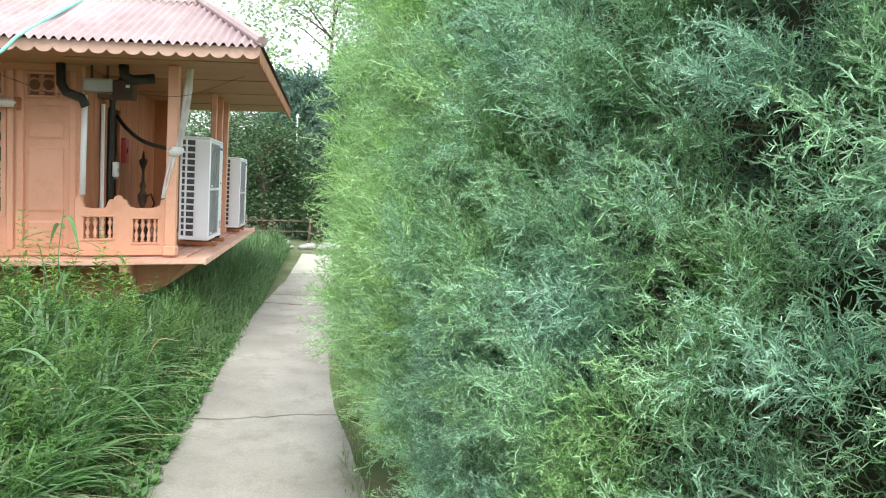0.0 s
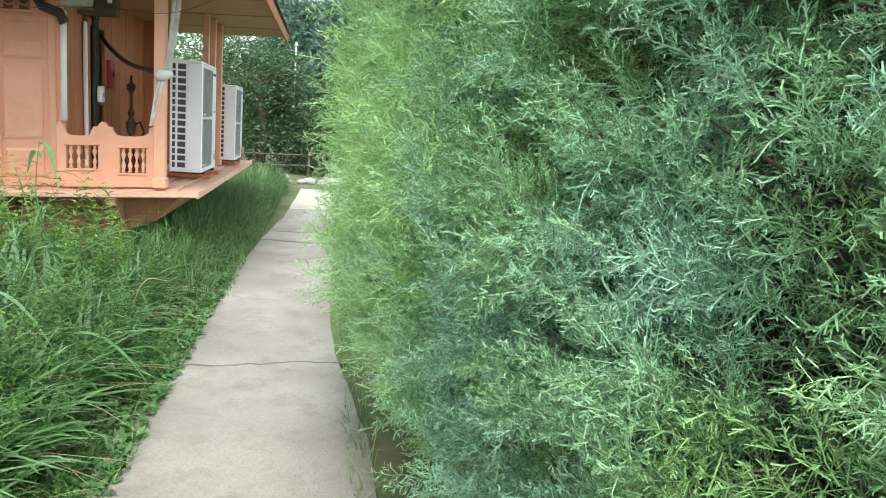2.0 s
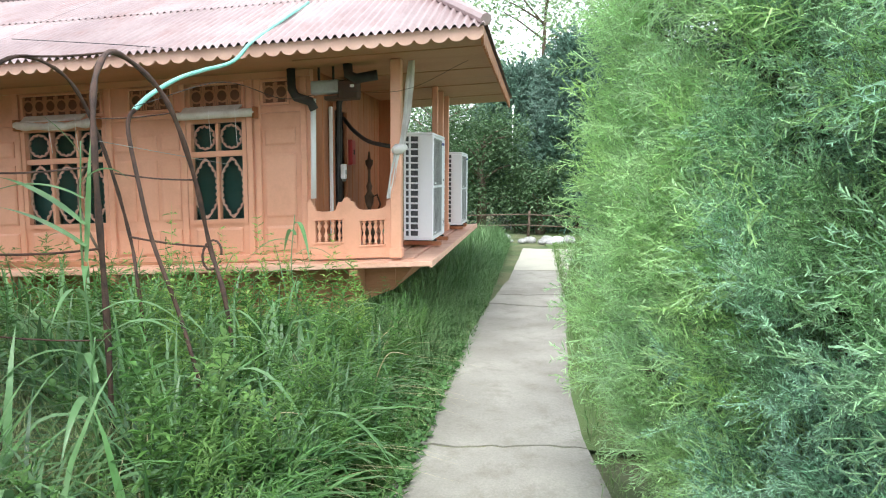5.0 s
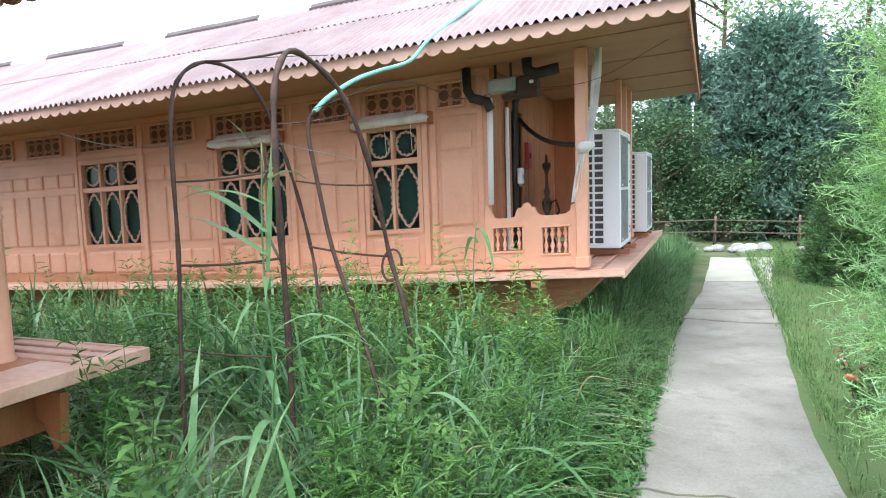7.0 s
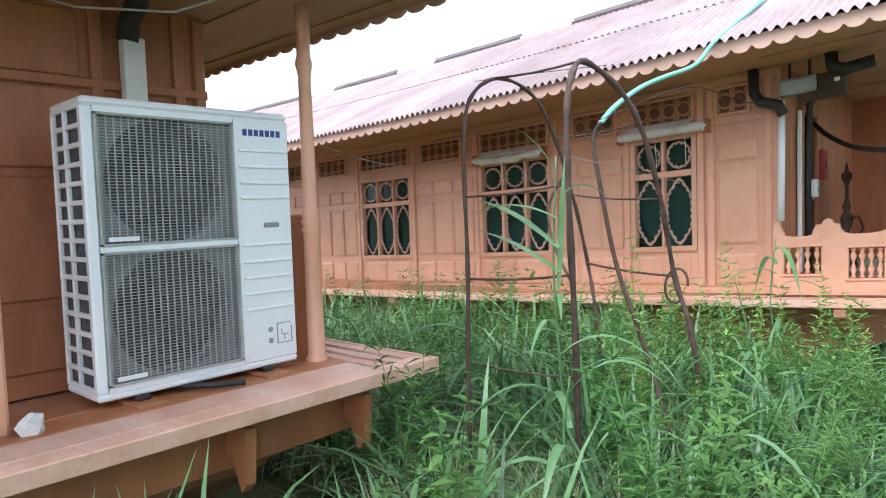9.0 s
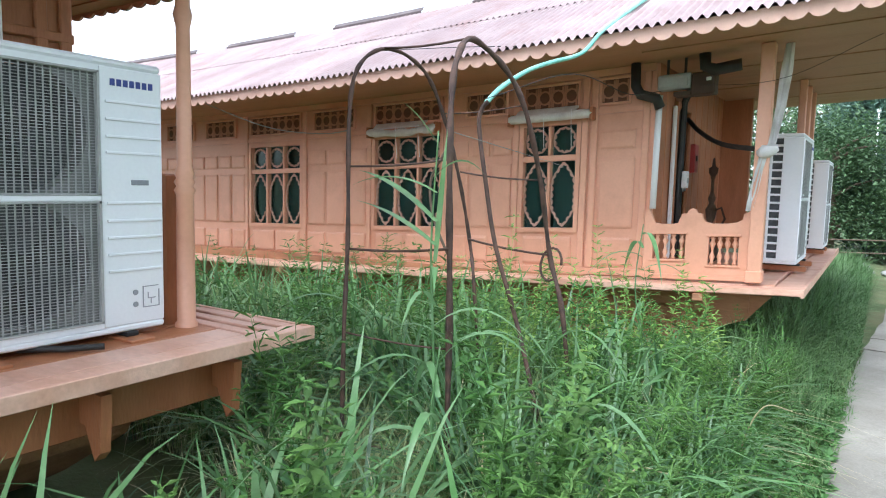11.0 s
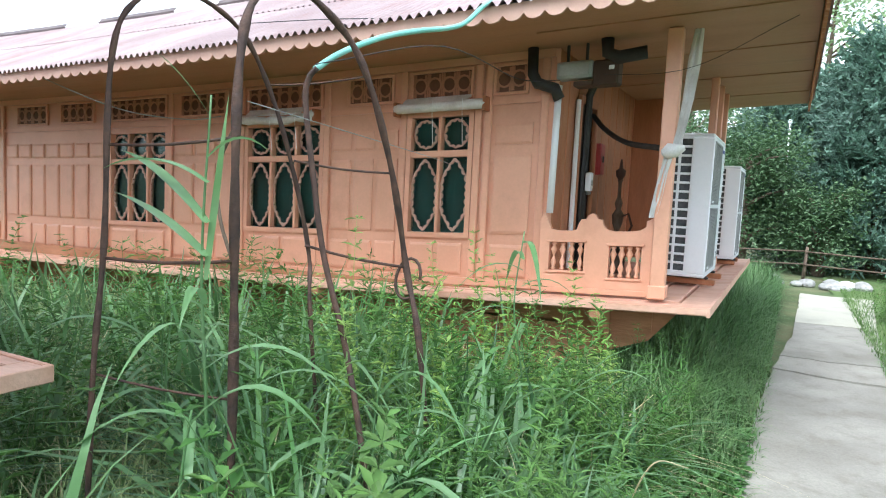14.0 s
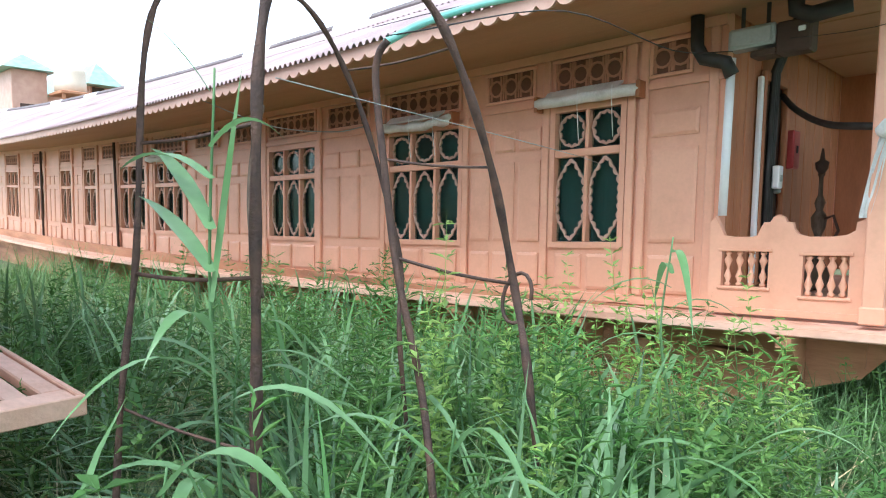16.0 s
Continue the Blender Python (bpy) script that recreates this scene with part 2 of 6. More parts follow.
class Mesh:
    def __init__(self):
        self.v, self.f = [], []

    def add(self, v, f):
        n = len(self.v)
        self.v += [tuple(p) for p in v]
        self.f += [tuple(i + n for i in q) for q in f]
        return self

    def box(self, a, b, c=0.0):
        """A box from a to b with edges chamfered by c."""
        a, b = [min(p, q) for p, q in zip(a, b)], [max(p, q) for p, q in zip(a, b)]
        c = min(c, *[(q - p) * 0.45 for p, q in zip(a, b)])
        if c <= 0:
            v = [(b[0] if i & 1 else a[0], b[1] if i & 2 else a[1], b[2] if i & 4 else a[2]) for i in range(8)]
            return self.add(v, [(0, 2, 3, 1), (4, 5, 7, 6), (0, 1, 5, 4), (2, 6, 7, 3), (0, 4, 6, 2), (1, 3, 7, 5)])
        v, at = [], {}
        for i in range(8):
            for k in range(3):
                p = [(b if i >> j & 1 else a)[j] + (0 if j == k else (-c if i >> j & 1 else c)) for j in range(3)]
                at[i, k] = len(v)
                v.append(p)
        mid = Vector([(p + q) / 2 for p, q in zip(a, b)])
        f = []
        for k in range(3):
            u, w = (k + 1) % 3, (k + 2) % 3
            for side in (0, 1):
                base = side << k
                f.append([at[base, k], at[base | 1 << u, k], at[base | 1 << u | 1 << w, k], at[base | 1 << w, k]])
            for s1 in (0, 1):
                for s2 in (0, 1):
                    i = s1 << u | s2 << w
                    j = i | 1 << k
                    f.append([at[i, u], at[j, u], at[j, w], at[i, w]])
        for i in range(8):
            f.append([at[i, 0], at[i, 1], at[i, 2]])
        out = []
        for q in f:
            p = [Vector(v[i]) for i in q]
            nrm = (p[1] - p[0]).cross(p[2] - p[0])
            out.append(q if nrm.dot(sum(p, Vector()) / len(p) - mid) > 0 else q[::-1])
        return self.add(v, out)

    def tube(self, pts, radii, n=8, caps=True):
        pts = [Vector(p) for p in pts]
        radii = radii if isinstance(radii, (list, tuple)) else [radii] * len(pts)
        v, f = [], []
        side = None
        for i, p in enumerate(pts):
            d = (pts[min(i + 1, len(pts) - 1)] - pts[max(i - 1, 0)]).normalized()
            if side is None:
                side = d.cross(Vector((0, 0, 1)) if abs(d.z) < 0.9 else Vector((1, 0, 0))).normalized()
            side = (side - d * side.dot(d)).normalized()
            up = d.cross(side)
            for k in range(n):
                a = 2 * math.pi * k / n
                v.append(p + radii[i] * (math.cos(a) * side + math.sin(a) * up))
        for i in range(len(pts) - 1):
            for k in range(n):
                f.append((i * n + k, i * n + (k + 1) % n, (i + 1) * n + (k + 1) % n, (i + 1) * n + k))
        if caps:
            f += [tuple(range(n))[::-1], tuple((len(pts) - 1) * n + k for k in range(n))]
        return self.add(v, f)

    def lathe(self, base, profile, n=10):
        """A turned piece on base: rows of height and radius."""
        return self.tube([(base[0], base[1], base[2] + h) for h, _ in profile], [r for _, r in profile], n)

    def slab(self, outline, a, b, axis=1):
        """A flat outline (two coordinates) given thickness from a to b along an axis."""
        put = lambda p, d: (d, p[0], p[1]) if axis == 0 else (p[0], d, p[1]) if axis == 1 else (p[0], p[1], d)
        n = len(outline)
        v = [put(p, a) for p in outline] + [put(p, b) for p in outline]
        return self.add(v, [tuple(range(n)), tuple(range(n, 2 * n))[::-1]] + [(i, i + n, (i + 1) % n + n, (i + 1) % n) for i in range(n)])

    def weld(self):
        """Joins corners that coincide and drops faces that two boxes share."""
        seen, remap, v = {}, [], []
        for p in self.v:
            k = tuple(round(c, 4) for c in p)
            if k not in seen:
                seen[k] = len(v)
                v.append(p)
            remap.append(seen[k])
        count = {}
        f = [tuple(remap[i] for i in q) for q in self.f]
        for q in f:
            count[frozenset(q)] = count.get(frozenset(q), 0) + 1
        self.v, self.f = v, [q for q in f if count[frozenset(q)] == 1]
        return self

    def lifted(self):
        self.v = [(x, y, z + S(x)) for x, y, z in self.v]
        return self

    def data(self, name, mat, smooth=False):
        me = bpy.data.meshes.new(name)
        me.from_pydata(self.v, [], self.f)
        me.materials.append(mat)
        if smooth:
            me.shade_smooth()
        return me


def part(name, m, mat, parent, label="", smooth=False):
    ob = new(name, m if isinstance(m, bpy.types.Mesh) else m.data(name, mat, smooth))
    ob.parent = parent
    return tagged(ob, label)


def thing(name, label, category, kind="", group="", at=(0, 0, 0)):
    ob = new(name)
    ob.location = at
    return tagged(ob, label, category, group, kind)


def solo(name, m, mat, label, category, kind="", group="", smooth=False):
    return tagged(new(name, m.data(name, mat, smooth)), label, category, group, kind)


def wavy(points, amp, count, width):
    """A scalloped ribbon along a closed outline, as inner and outer outline."""
    pts = [Vector(p) for p in points]
    length = [0.0]
    for p, q in zip(pts, pts[1:] + pts[:1]):
        length.append(length[-1] + (q - p).length)
    total, n, mid = length[-1], count * 4, sum(pts, Vector((0, 0))) / len(pts)
    inner, outer, k = [], [], 0
    for i in range(n):
        d = total * i / n
        while length[k + 1] < d:
            k += 1
        p, q = pts[k], pts[(k + 1) % len(pts)]
        at = p.lerp(q, (d - length[k]) / max(1e-6, length[k + 1] - length[k]))
        t = (q - p).normalized()
        nrm = Vector((t.y, -t.x))
        if nrm.dot(at - mid) < 0:
            nrm = -nrm
        s = amp * abs(math.sin(math.pi * i * count / n))
        inner.append(at - nrm * (width / 2 + s))
        outer.append(at + nrm * (width / 2 - s * 0.3))
    return inner, outer


def ribbon(m, inner, outer, y0, y1):
    n = len(inner)
    v = [(p.x, y, p.y) for ring, y in ((inner, y0), (outer, y0), (inner, y1), (outer, y1)) for p in ring]
    f = []
    for i in range(n):
        j = (i + 1) % n
        f += [(i, j, n + j, n + i), (i, 2 * n + i, 2 * n + j, j), (n + i, n + j, 3 * n + j, 3 * n + i)]
    return m.add(v, f)


def run(a, b, step):
    k = max(1, round((b - a) / step))
    return [(a + (b - a) * i / k, a + (b - a) * (i + 1) / k) for i in range(k)]


def bent(pts, k=6):
    """A smooth line through points."""
    p = [Vector(q) for q in pts]
    p = [p[0] * 2 - p[1]] + p + [p[-1] * 2 - p[-2]]
    out = []
    for i in range(1, len(p) - 2):
        for j in range(k):
            t = j / k
            a, b, c, d = p[i - 1 : i + 3]
            out.append(0.5 * (2 * b + (c - a) * t + (2 * a - 5 * b + 4 * c - d) * t * t + (3 * b - a - 3 * c + d) * t ** 3))
    return out + [p[-2]]


# ---- ground and path ----
def ground_height(x, y):
    return -0.05 + 0.05 * noise.noise((x * 0.5, y * 0.5, 0)) - (0.12 if x < 0.9 else 0.0)


m = Mesh()
near = np.linspace(-16, 12, 57)
rows = np.linspace(-2, 26, 57)
xs = np.concatenate([[-400, -60], near, [60, 400]])
ys = np.concatenate([[-400, -40], rows, [60, 400]])
m.v = [(float(x), float(y), ground_height(x, y) if abs(x) < 20 and abs(y) < 30 else -0.05) for y in ys for x in xs]
nx = len(xs)
m.f = [(j * nx + i, j * nx + i + 1, (j + 1) * nx + i + 1, (j + 1) * nx + i) for j in range(len(ys) - 1) for i in range(nx - 1)]
solo("ground", m, SOIL, "dark soil and moss under rough vegetation", "ground", "structure", smooth=True)

m = Mesh()
n = 40
lx = [2.44 + 0.05 * math.sin(k * 1.7) for k in range(n)]
m.v = [(lx[k], 6.3 + k * 0.5, -0.02) for k in range(n)] + [(16, 6.3 + k * 0.5, -0.02) for k in range(n)]
m.f = [(k, k + n, k + n + 1, k + 1) for k in range(n - 1)]
solo("lawn", m, LAWN, "mown green lawn beside the path", "lawn", "structure")

path = thing("garden_path", "pale worn concrete slab path with cracked joints", "path", "structure")


def edge(y, right):
    if right:
        x = np.interp(y, [5.0, 6.3, 7.3, 9, 10.7, 14, 17.6], [2.68, 2.54, 2.49, 2.53, 2.61, 2.78, 3.08])
    else:
        x = np.interp(y, [5.2, 6.4, 8, 10, 13, 17.2], [1.42, 1.53, 1.51, 1.57, 1.80, 1.92])
    return float(x) + 0.018 * noise.noise((y * 0.8, 5.0 if right else 1.0, 0))


joints = [-3.0, -0.6, 1.9, 4.1, 6.24, 10.7, 11.5, 12.65, 13.85, 17.4]
for k, (y0, y1) in enumerate(zip(joints, joints[1:])):
    m = Mesh()
    r = random.Random(k)
    lift, tilt = r.uniform(-0.008, 0.008), r.uniform(-0.006, 0.006)
    nn, nc = max(3, int((y1 - y0) / 0.25)), 16
    for i in range(nn + 1):
        y = y0 + (y1 - y0) * i / nn
        a, b = edge(y, False) + 0.02 * noise.noise((k * 3.1, i * 0.9, 0)), edge(y, True) - 0.02 * noise.noise((k * 2.3, i * 0.9, 7))
        for j in range(nc + 1):
            u = min(1, max(0, (j - 1) / (nc - 2)))
            x, yy = a + (b - a) * u, y
            if i in (0, nn):
                # neighbouring slabs share one crooked joint line, crumbled a little on each side
                yy += 0.16 * noise.noise((y * 5.1, x * 1.5, 4.0)) + 0.03 * noise.noise((y * 5.1, x * 9, 8.0)) + (1 if i == 0 else -1) * (0.012 + 0.014 * abs(noise.noise((x * 11, y + i, 2.0))))
            z = lift + tilt * u + 0.006 * noise.noise((x * 3, yy * 3, 1.0))
            if j in (0, nc):
                z = -0.08
            m.v.append((x, yy, z))
    w = nc + 1
    m.f = [(i * w + j, i * w + j + 1, (i + 1) * w + j + 1, (i + 1) * w + j) for i in range(nn) for j in range(nc)]
    for row, d in ((0, 1), (nn, -1)):
        n0 = len(m.v)
        m.v += [(m.v[row * w + j][0], m.v[row * w + j][1], -0.08) for j in range(w)]
        m.f += [(row * w + j, n0 + j, n0 + j + 1, row * w + j + 1)[::d] for j in range(w - 1)]
    part("slab", m, CONCRETE if y0 < 13 else PALE_CONCRETE, path, "" if y0 < 13 else "paler sandy concrete slab")
m = Mesh()
m.box((1.57, -3, -0.2), (2.44, 9, -0.016))
m.box((1.96, 9, -0.2), (2.50, 17.2, -0.016))
part("joint_soil", m, SOIL, path, "dark soil in the joints")

# ---- the long houseboat ----
YW, YE, YD, YC, XD, XE, X0 = 8.915, 7.75, 8.53, 10.44, 1.20, 1.75, -24.0
boat = thing("houseboat", "long orange painted wooden houseboat with faded red metal roof", "houseboat", at=(0, 0, 0))

# windows: left, right, panes
WINDOWS = [(-1.40, -0.836, 2), (-3.33, -2.415, 3), (-5.468, -4.553, 3), (-8.63, -7.72, 3), (-9.95, -9.0, 3), (-11.6, -11.05, 2), (-12.85, -12.3, 2), (-14.5, -13.9, 2), (-16.6, -15.7, 3), (-19.2, -18.3, 3)]
ZB, ZT, ZM0, ZM1 = 1.18, 2.187, 1.838, 1.897
FRAME = 0.045

spans = sorted([(a - FRAME, b + FRAME) for a, b, _ in WINDOWS])
cuts = [X0] + [e for s in spans for e in s] + [-0.10]
wall = Mesh()
for i in range(0, len(cuts), 2):
    a, b = cuts[i], cuts[i + 1]
    k = max(1, int((b - a) / 0.6))
    for j in range(k):
        wall.box((a + (b - a) * j / k, YW, 0.62), (a + (b - a) * (j + 1) / k, YW + 0.10, 2.74))
for a, b in spans:
    wall.box((a, YW, 0.62), (b, YW + 0.10, ZB - FRAME))
    wall.box((a, YW, ZT + FRAME), (b, YW + 0.10, 2.74))
for j in range(30):
    a, b = X0 + (-0.1 - X0) * j / 30, X0 + (-0.1 - X0) * (j + 1) / 30
    wall.box((a, 11.87, 0.62), (b, 11.97, 2.74))
wall.box((X0 - 0.1, YW, 0.7), (X0, 11.97, 2.74))
part("wall", wall.weld().lifted(), ORANGE, boat, "orange painted panelled wooden side wall")
side_wall = boat.children[-1]

# the cabin's front wall of upright boards, with a doorway
k = 0
y = YW + 0.10
m = Mesh().box((-0.26, YW + 0.1, 0.8), (-0.205, 9.57, 2.74)).box((-0.26, 10.13, 0.8), (-0.205, 11.87, 2.74))
fw = part("front_wall", m.weld().lifted(), ORANGE_DARK, boat, "varnished upright boards behind the porch")
while y < 11.86:
    w = min(0.145, 11.87 - y)
    if not 9.58 < y + w / 2 < 10.12:
        part("board", Mesh().box((-0.2, y + 0.003, 0.8), (-0.10 - 0.004 * (k % 2), y + w - 0.003, 2.74), 0.006).lifted(), ORANGE_DARK, fw)
    else:
        part("board", Mesh().box((-0.2, y, 2.35), (-0.10, y + w, 2.74)).lifted(), ORANGE_DARK, fw)
    y += w
    k += 1
m = Mesh()
m.box((-0.10, 11.87, 0.8), (0.25, 11.97, 2.74), 0.006)
part("return_wall", m.lifted(), ORANGE_DARK, boat)
m = Mesh()
m.box((-0.16, 9.56, 0.84), (-0.12, 10.14, 2.34), 0.005)
for z0, z1 in ((0.95, 1.5), (1.6, 2.25)):
    m.box((-0.125, 9.66, z0), (-0.108, 10.04, z1), 0.01)
door = part("door", m.lifted(), DARK, boat, "dark wooden door, closed")
m = Mesh()
m.box((-0.10, 9.56, 0.84), (-0.06, 9.61, 2.40), 0.006).box((-0.10, 10.09, 0.84), (-0.06, 10.14, 2.40), 0.006).box((-0.10, 9.61, 2.33), (-0.06, 10.09, 2.40), 0.006)
part("door_frame", m.lifted(), ORANGE_DARK, door)
m = Mesh()
m.lathe((-0.085, 10.02, 1.52), [(0, 0.01), (0.01, 0.03), (0.03, 0.03), (0.04, 0.01)], 10)
part("door_knob", m.lifted(), GREY, door)


def window(a, b, panes):
    xm = (a + b) / 2
    m = Mesh()
    y0, y1 = YW - 0.022, YW + 0.07
    rect = lambda g: [Vector(p) for p in ((a - g, ZB - g), (b + g, ZB - g), (b + g, ZT + g), (a - g, ZT + g))]
    ribbon(m, rect(0), rect(FRAME), y0, y1)
    win = part("window", m.lifted(), ORANGE, boat, "orange framed window with pale carved fretwork over green curtains")
    part("transom", Mesh().box((a, y0 + 0.006, ZM0), (b, y1, ZM1), 0.006).lifted(), ORANGE, win)
    bar = 0.03
    w = (b - a - bar * (panes - 1)) / panes
    for k in range(1, panes):
        x = a + k * w + (k - 1) * bar
        part("mullion", Mesh().box((x, y0 + 0.004, ZB), (x + bar, y1, ZM0), 0.006).lifted(), ORANGE, win)
        part("mullion", Mesh().box((x, y0 + 0.004, ZM1), (x + bar, y1, ZT), 0.006).lifted(), ORANGE, win)
    for k in range(panes):
        x0 = a + k * (w + bar)
        x1, xc = x0 + w, x0 + w / 2
        for kind, z0, z1 in (("lower", ZB, ZM0), ("upper", ZM1, ZT)):
            key = (kind, round(w, 3))
            if key not in FRET:
                h, hw = (z1 - z0) / 2 - 0.008, w / 2 - 0.008
                if kind == "upper":
                    line = [(hw * 0.95 * math.cos(t), h * 0.92 * math.sin(t)) for t in np.linspace(0, 2 * math.pi, 17)[:-1]]
                    loops = wavy(line, 0.020, 12, 0.012)
                else:
                    q = h - hw * 1.45
                    arch = [(hw * 1.02, q * 0.80), (hw * 0.88, q + 0.035), (hw * 0.50, h - 0.075), (hw * 0.28, h - 0.03), (0, h)]
                    line = arch + [(-x, z) for x, z in arch[-2::-1]] + [(-x, -z) for x, z in arch] + [(x, -z) for x, z in arch[-2::-1]]
                    loops = wavy(line, 0.020, 22, 0.012)
                f = Mesh()
                ribbon(f, *loops, YW + 0.012, YW + 0.028)
                FRET[key] = f.data("fretwork", PINK)
                f = Mesh().box((-w / 2 + 0.001, YW + 0.045, -(z1 - z0) / 2), (w / 2 - 0.001, YW + 0.050, (z1 - z0) / 2))
                PANE[key] = f.data("pane", GLASS)
            at = (xc, 0, (z0 + z1) / 2 + S(xc))
            o = part("fretwork", FRET[key], None, win, "pale scalloped carved fretwork")
            o.location = at
            o = part("pane", PANE[key], None, win)
            o.location = at
            o.visible_shadow = False
    m = Mesh()
    folds = 18
    pts = [a - 0.04 + (b - a + 0.08) * i / folds for i in range(folds + 1)]
    m.v = [(x, YW + 0.075 + 0.014 * (i % 2), z) for z in (ZB - 0.03, ZT + 0.03) for i, x in enumerate(pts)]
    m.f = [(i, i + 1, folds + 2 + i, folds + 1 + i) for i in range(folds)]
    part("curtain", m.lifted(), CURTAIN, win, "dark green curtain behind the glass", smooth=True)


FRET, PANE = {}, {}
for a, b, panes in WINDOWS:
    window(a, b, panes)

# raised panels, stiles and rails between and under the windows
order = sorted(WINDOWS, reverse=True)
bays = [(-0.62, -0.24)]
for (a, b, _), (c, d, _) in zip(order, order[1:]):
    left, right = d + 0.12, a - 0.12
    k = max(1, round((right - left) / 0.30))
    bays += [(right - (right - left) * (i + 1) / k, right - (right - left) * i / k) for i in range(k)]
last = order[-1][0] - 0.12
bays += [(last - 0.32 * (i + 1), last - 0.32 * i) for i in range(10)]


def panel(a, b, z0, z1):
    m = Mesh()
    g, c = 0.022, 0.022
    y0 = YW
    a, b, z0, z1 = a + g, b - g, z0 + g, z1 - g
    v = [(a, y0, z0), (b, y0, z0), (b, y0, z1), (a, y0, z1), (a, y0 - 0.012, z0), (b, y0 - 0.012, z0), (b, y0 - 0.012, z1), (a, y0 - 0.012, z1)]
    v += [(a + c, y0 - 0.020, z0 + c), (b - c, y0 - 0.020, z0 + c), (b - c, y0 - 0.020, z1 - c), (a + c, y0 - 0.020, z1 - c)]
    f = [(0, 1, 5, 4), (1, 2, 6, 5), (2, 3, 7, 6), (3, 0, 4, 7), (4, 5, 9, 8), (5, 6, 10, 9), (6, 7, 11, 10), (7, 4, 8, 11), (8, 9, 10, 11)]
    m.add(v, f)
    part("panel", m.lifted(), ORANGE, side_wall)


for a, b in bays:
    for z0, z1 in ((0.80, 1.11), (1.16, 1.86), (1.90, 2.12)):
        panel(a, b, z0, z1)
for a, b, panes in WINDOWS:
    k = 2
    for i in range(k):
        panel(a + (b - a) * i / k, a + (b - a) * (i + 1) / k, 0.80, 1.11)
for z0, z1, out in ((0.735, 0.795, 0.032), (2.255, 2.30, 0.022), (2.60, 2.72, 0.03)):
    rail = Mesh()
    for p, q in run(X0, -0.1, 0.5):
        rail.box((p, YW - out, z0), (q, YW - 0.001, z1))
    part("rail", rail.weld().lifted(), ORANGE, side_wall, "long horizontal moulding")
stiles = [-0.17, -0.66] + [e for a, b, _ in WINDOWS for e in (a - FRAME - 0.04, b + FRAME + 0.04)]
for x in stiles:
    m = Mesh().box((x - 0.032, YW - 0.034, 0.796), (x + 0.032, YW - 0.001, 2.6), 0.008)
    part("stile", m.lifted(), ORANGE, side_wall)


def vent(a, b):
    """A pierced frieze panel: rings over a sheet painted as a dark, shaded opening."""
    z0, z1 = 2.355, 2.565
    m = Mesh()
    g = 0.025
    m.box((a - g, YW - 0.028, z0 - g), (b + g, YW, z0), 0.004).box((a - g, YW - 0.028, z1), (b + g, YW, z1 + g), 0.004)
    m.box((a - g, YW - 0.028, z0), (a, YW, z1), 0.004).box((b, YW - 0.028, z0), (b + g, YW, z1), 0.004)
    v = part("vent", m.lifted(), ORANGE, boat, "pierced wooden frieze vent with rings")
    part("hollow", Mesh().box((a, YW - 0.006, z0), (b, YW - 0.001, z1)).lifted(), VENT_SHADE, v)
    k = max(2, round((b - a) / 0.14))
    w = (b - a) / k
    r = Mesh()
    for i in range(k):
        xc = a + (i + 0.5) * w
        zc = (z0 + z1) / 2 + S(xc)
        ring = [Vector((xc + 0.055 * math.cos(t), zc + 0.055 * math.sin(t))) for t in np.linspace(0, 2 * math.pi, 13)[:-1]]
        ring2 = [Vector((xc + 0.072 * math.cos(t), zc + 0.072 * math.sin(t))) for t in np.linspace(0, 2 * math.pi, 13)[:-1]]
        ribbon(r, ring, ring2, YW - 0.018, YW - 0.006)
        for dx, dz in ((1, 1), (1, -1), (-1, 1), (-1, -1)):
            r.box((xc + dx * 0.05 - 0.008, YW - 0.016, zc + dz * 0.07 - 0.028), (xc + dx * 0.05 + 0.008, YW - 0.006, zc + dz * 0.07 + 0.028))
        r.box((xc - w / 2 - 0.006, YW - 0.014, zc - 0.10), (xc - w / 2 + 0.006, YW - 0.006, zc + 0.10))
    part("fretwork", r, VENTWOOD, v)


vent(-0.60, -0.34)
vent(-2.08, -1.62)
vent(-4.30, -3.66)
for a, b, _ in WINDOWS:
    vent(a, b)
vent(-6.4, -5.8), vent(-7.3, -6.7), vent(-10.7, -10.2)

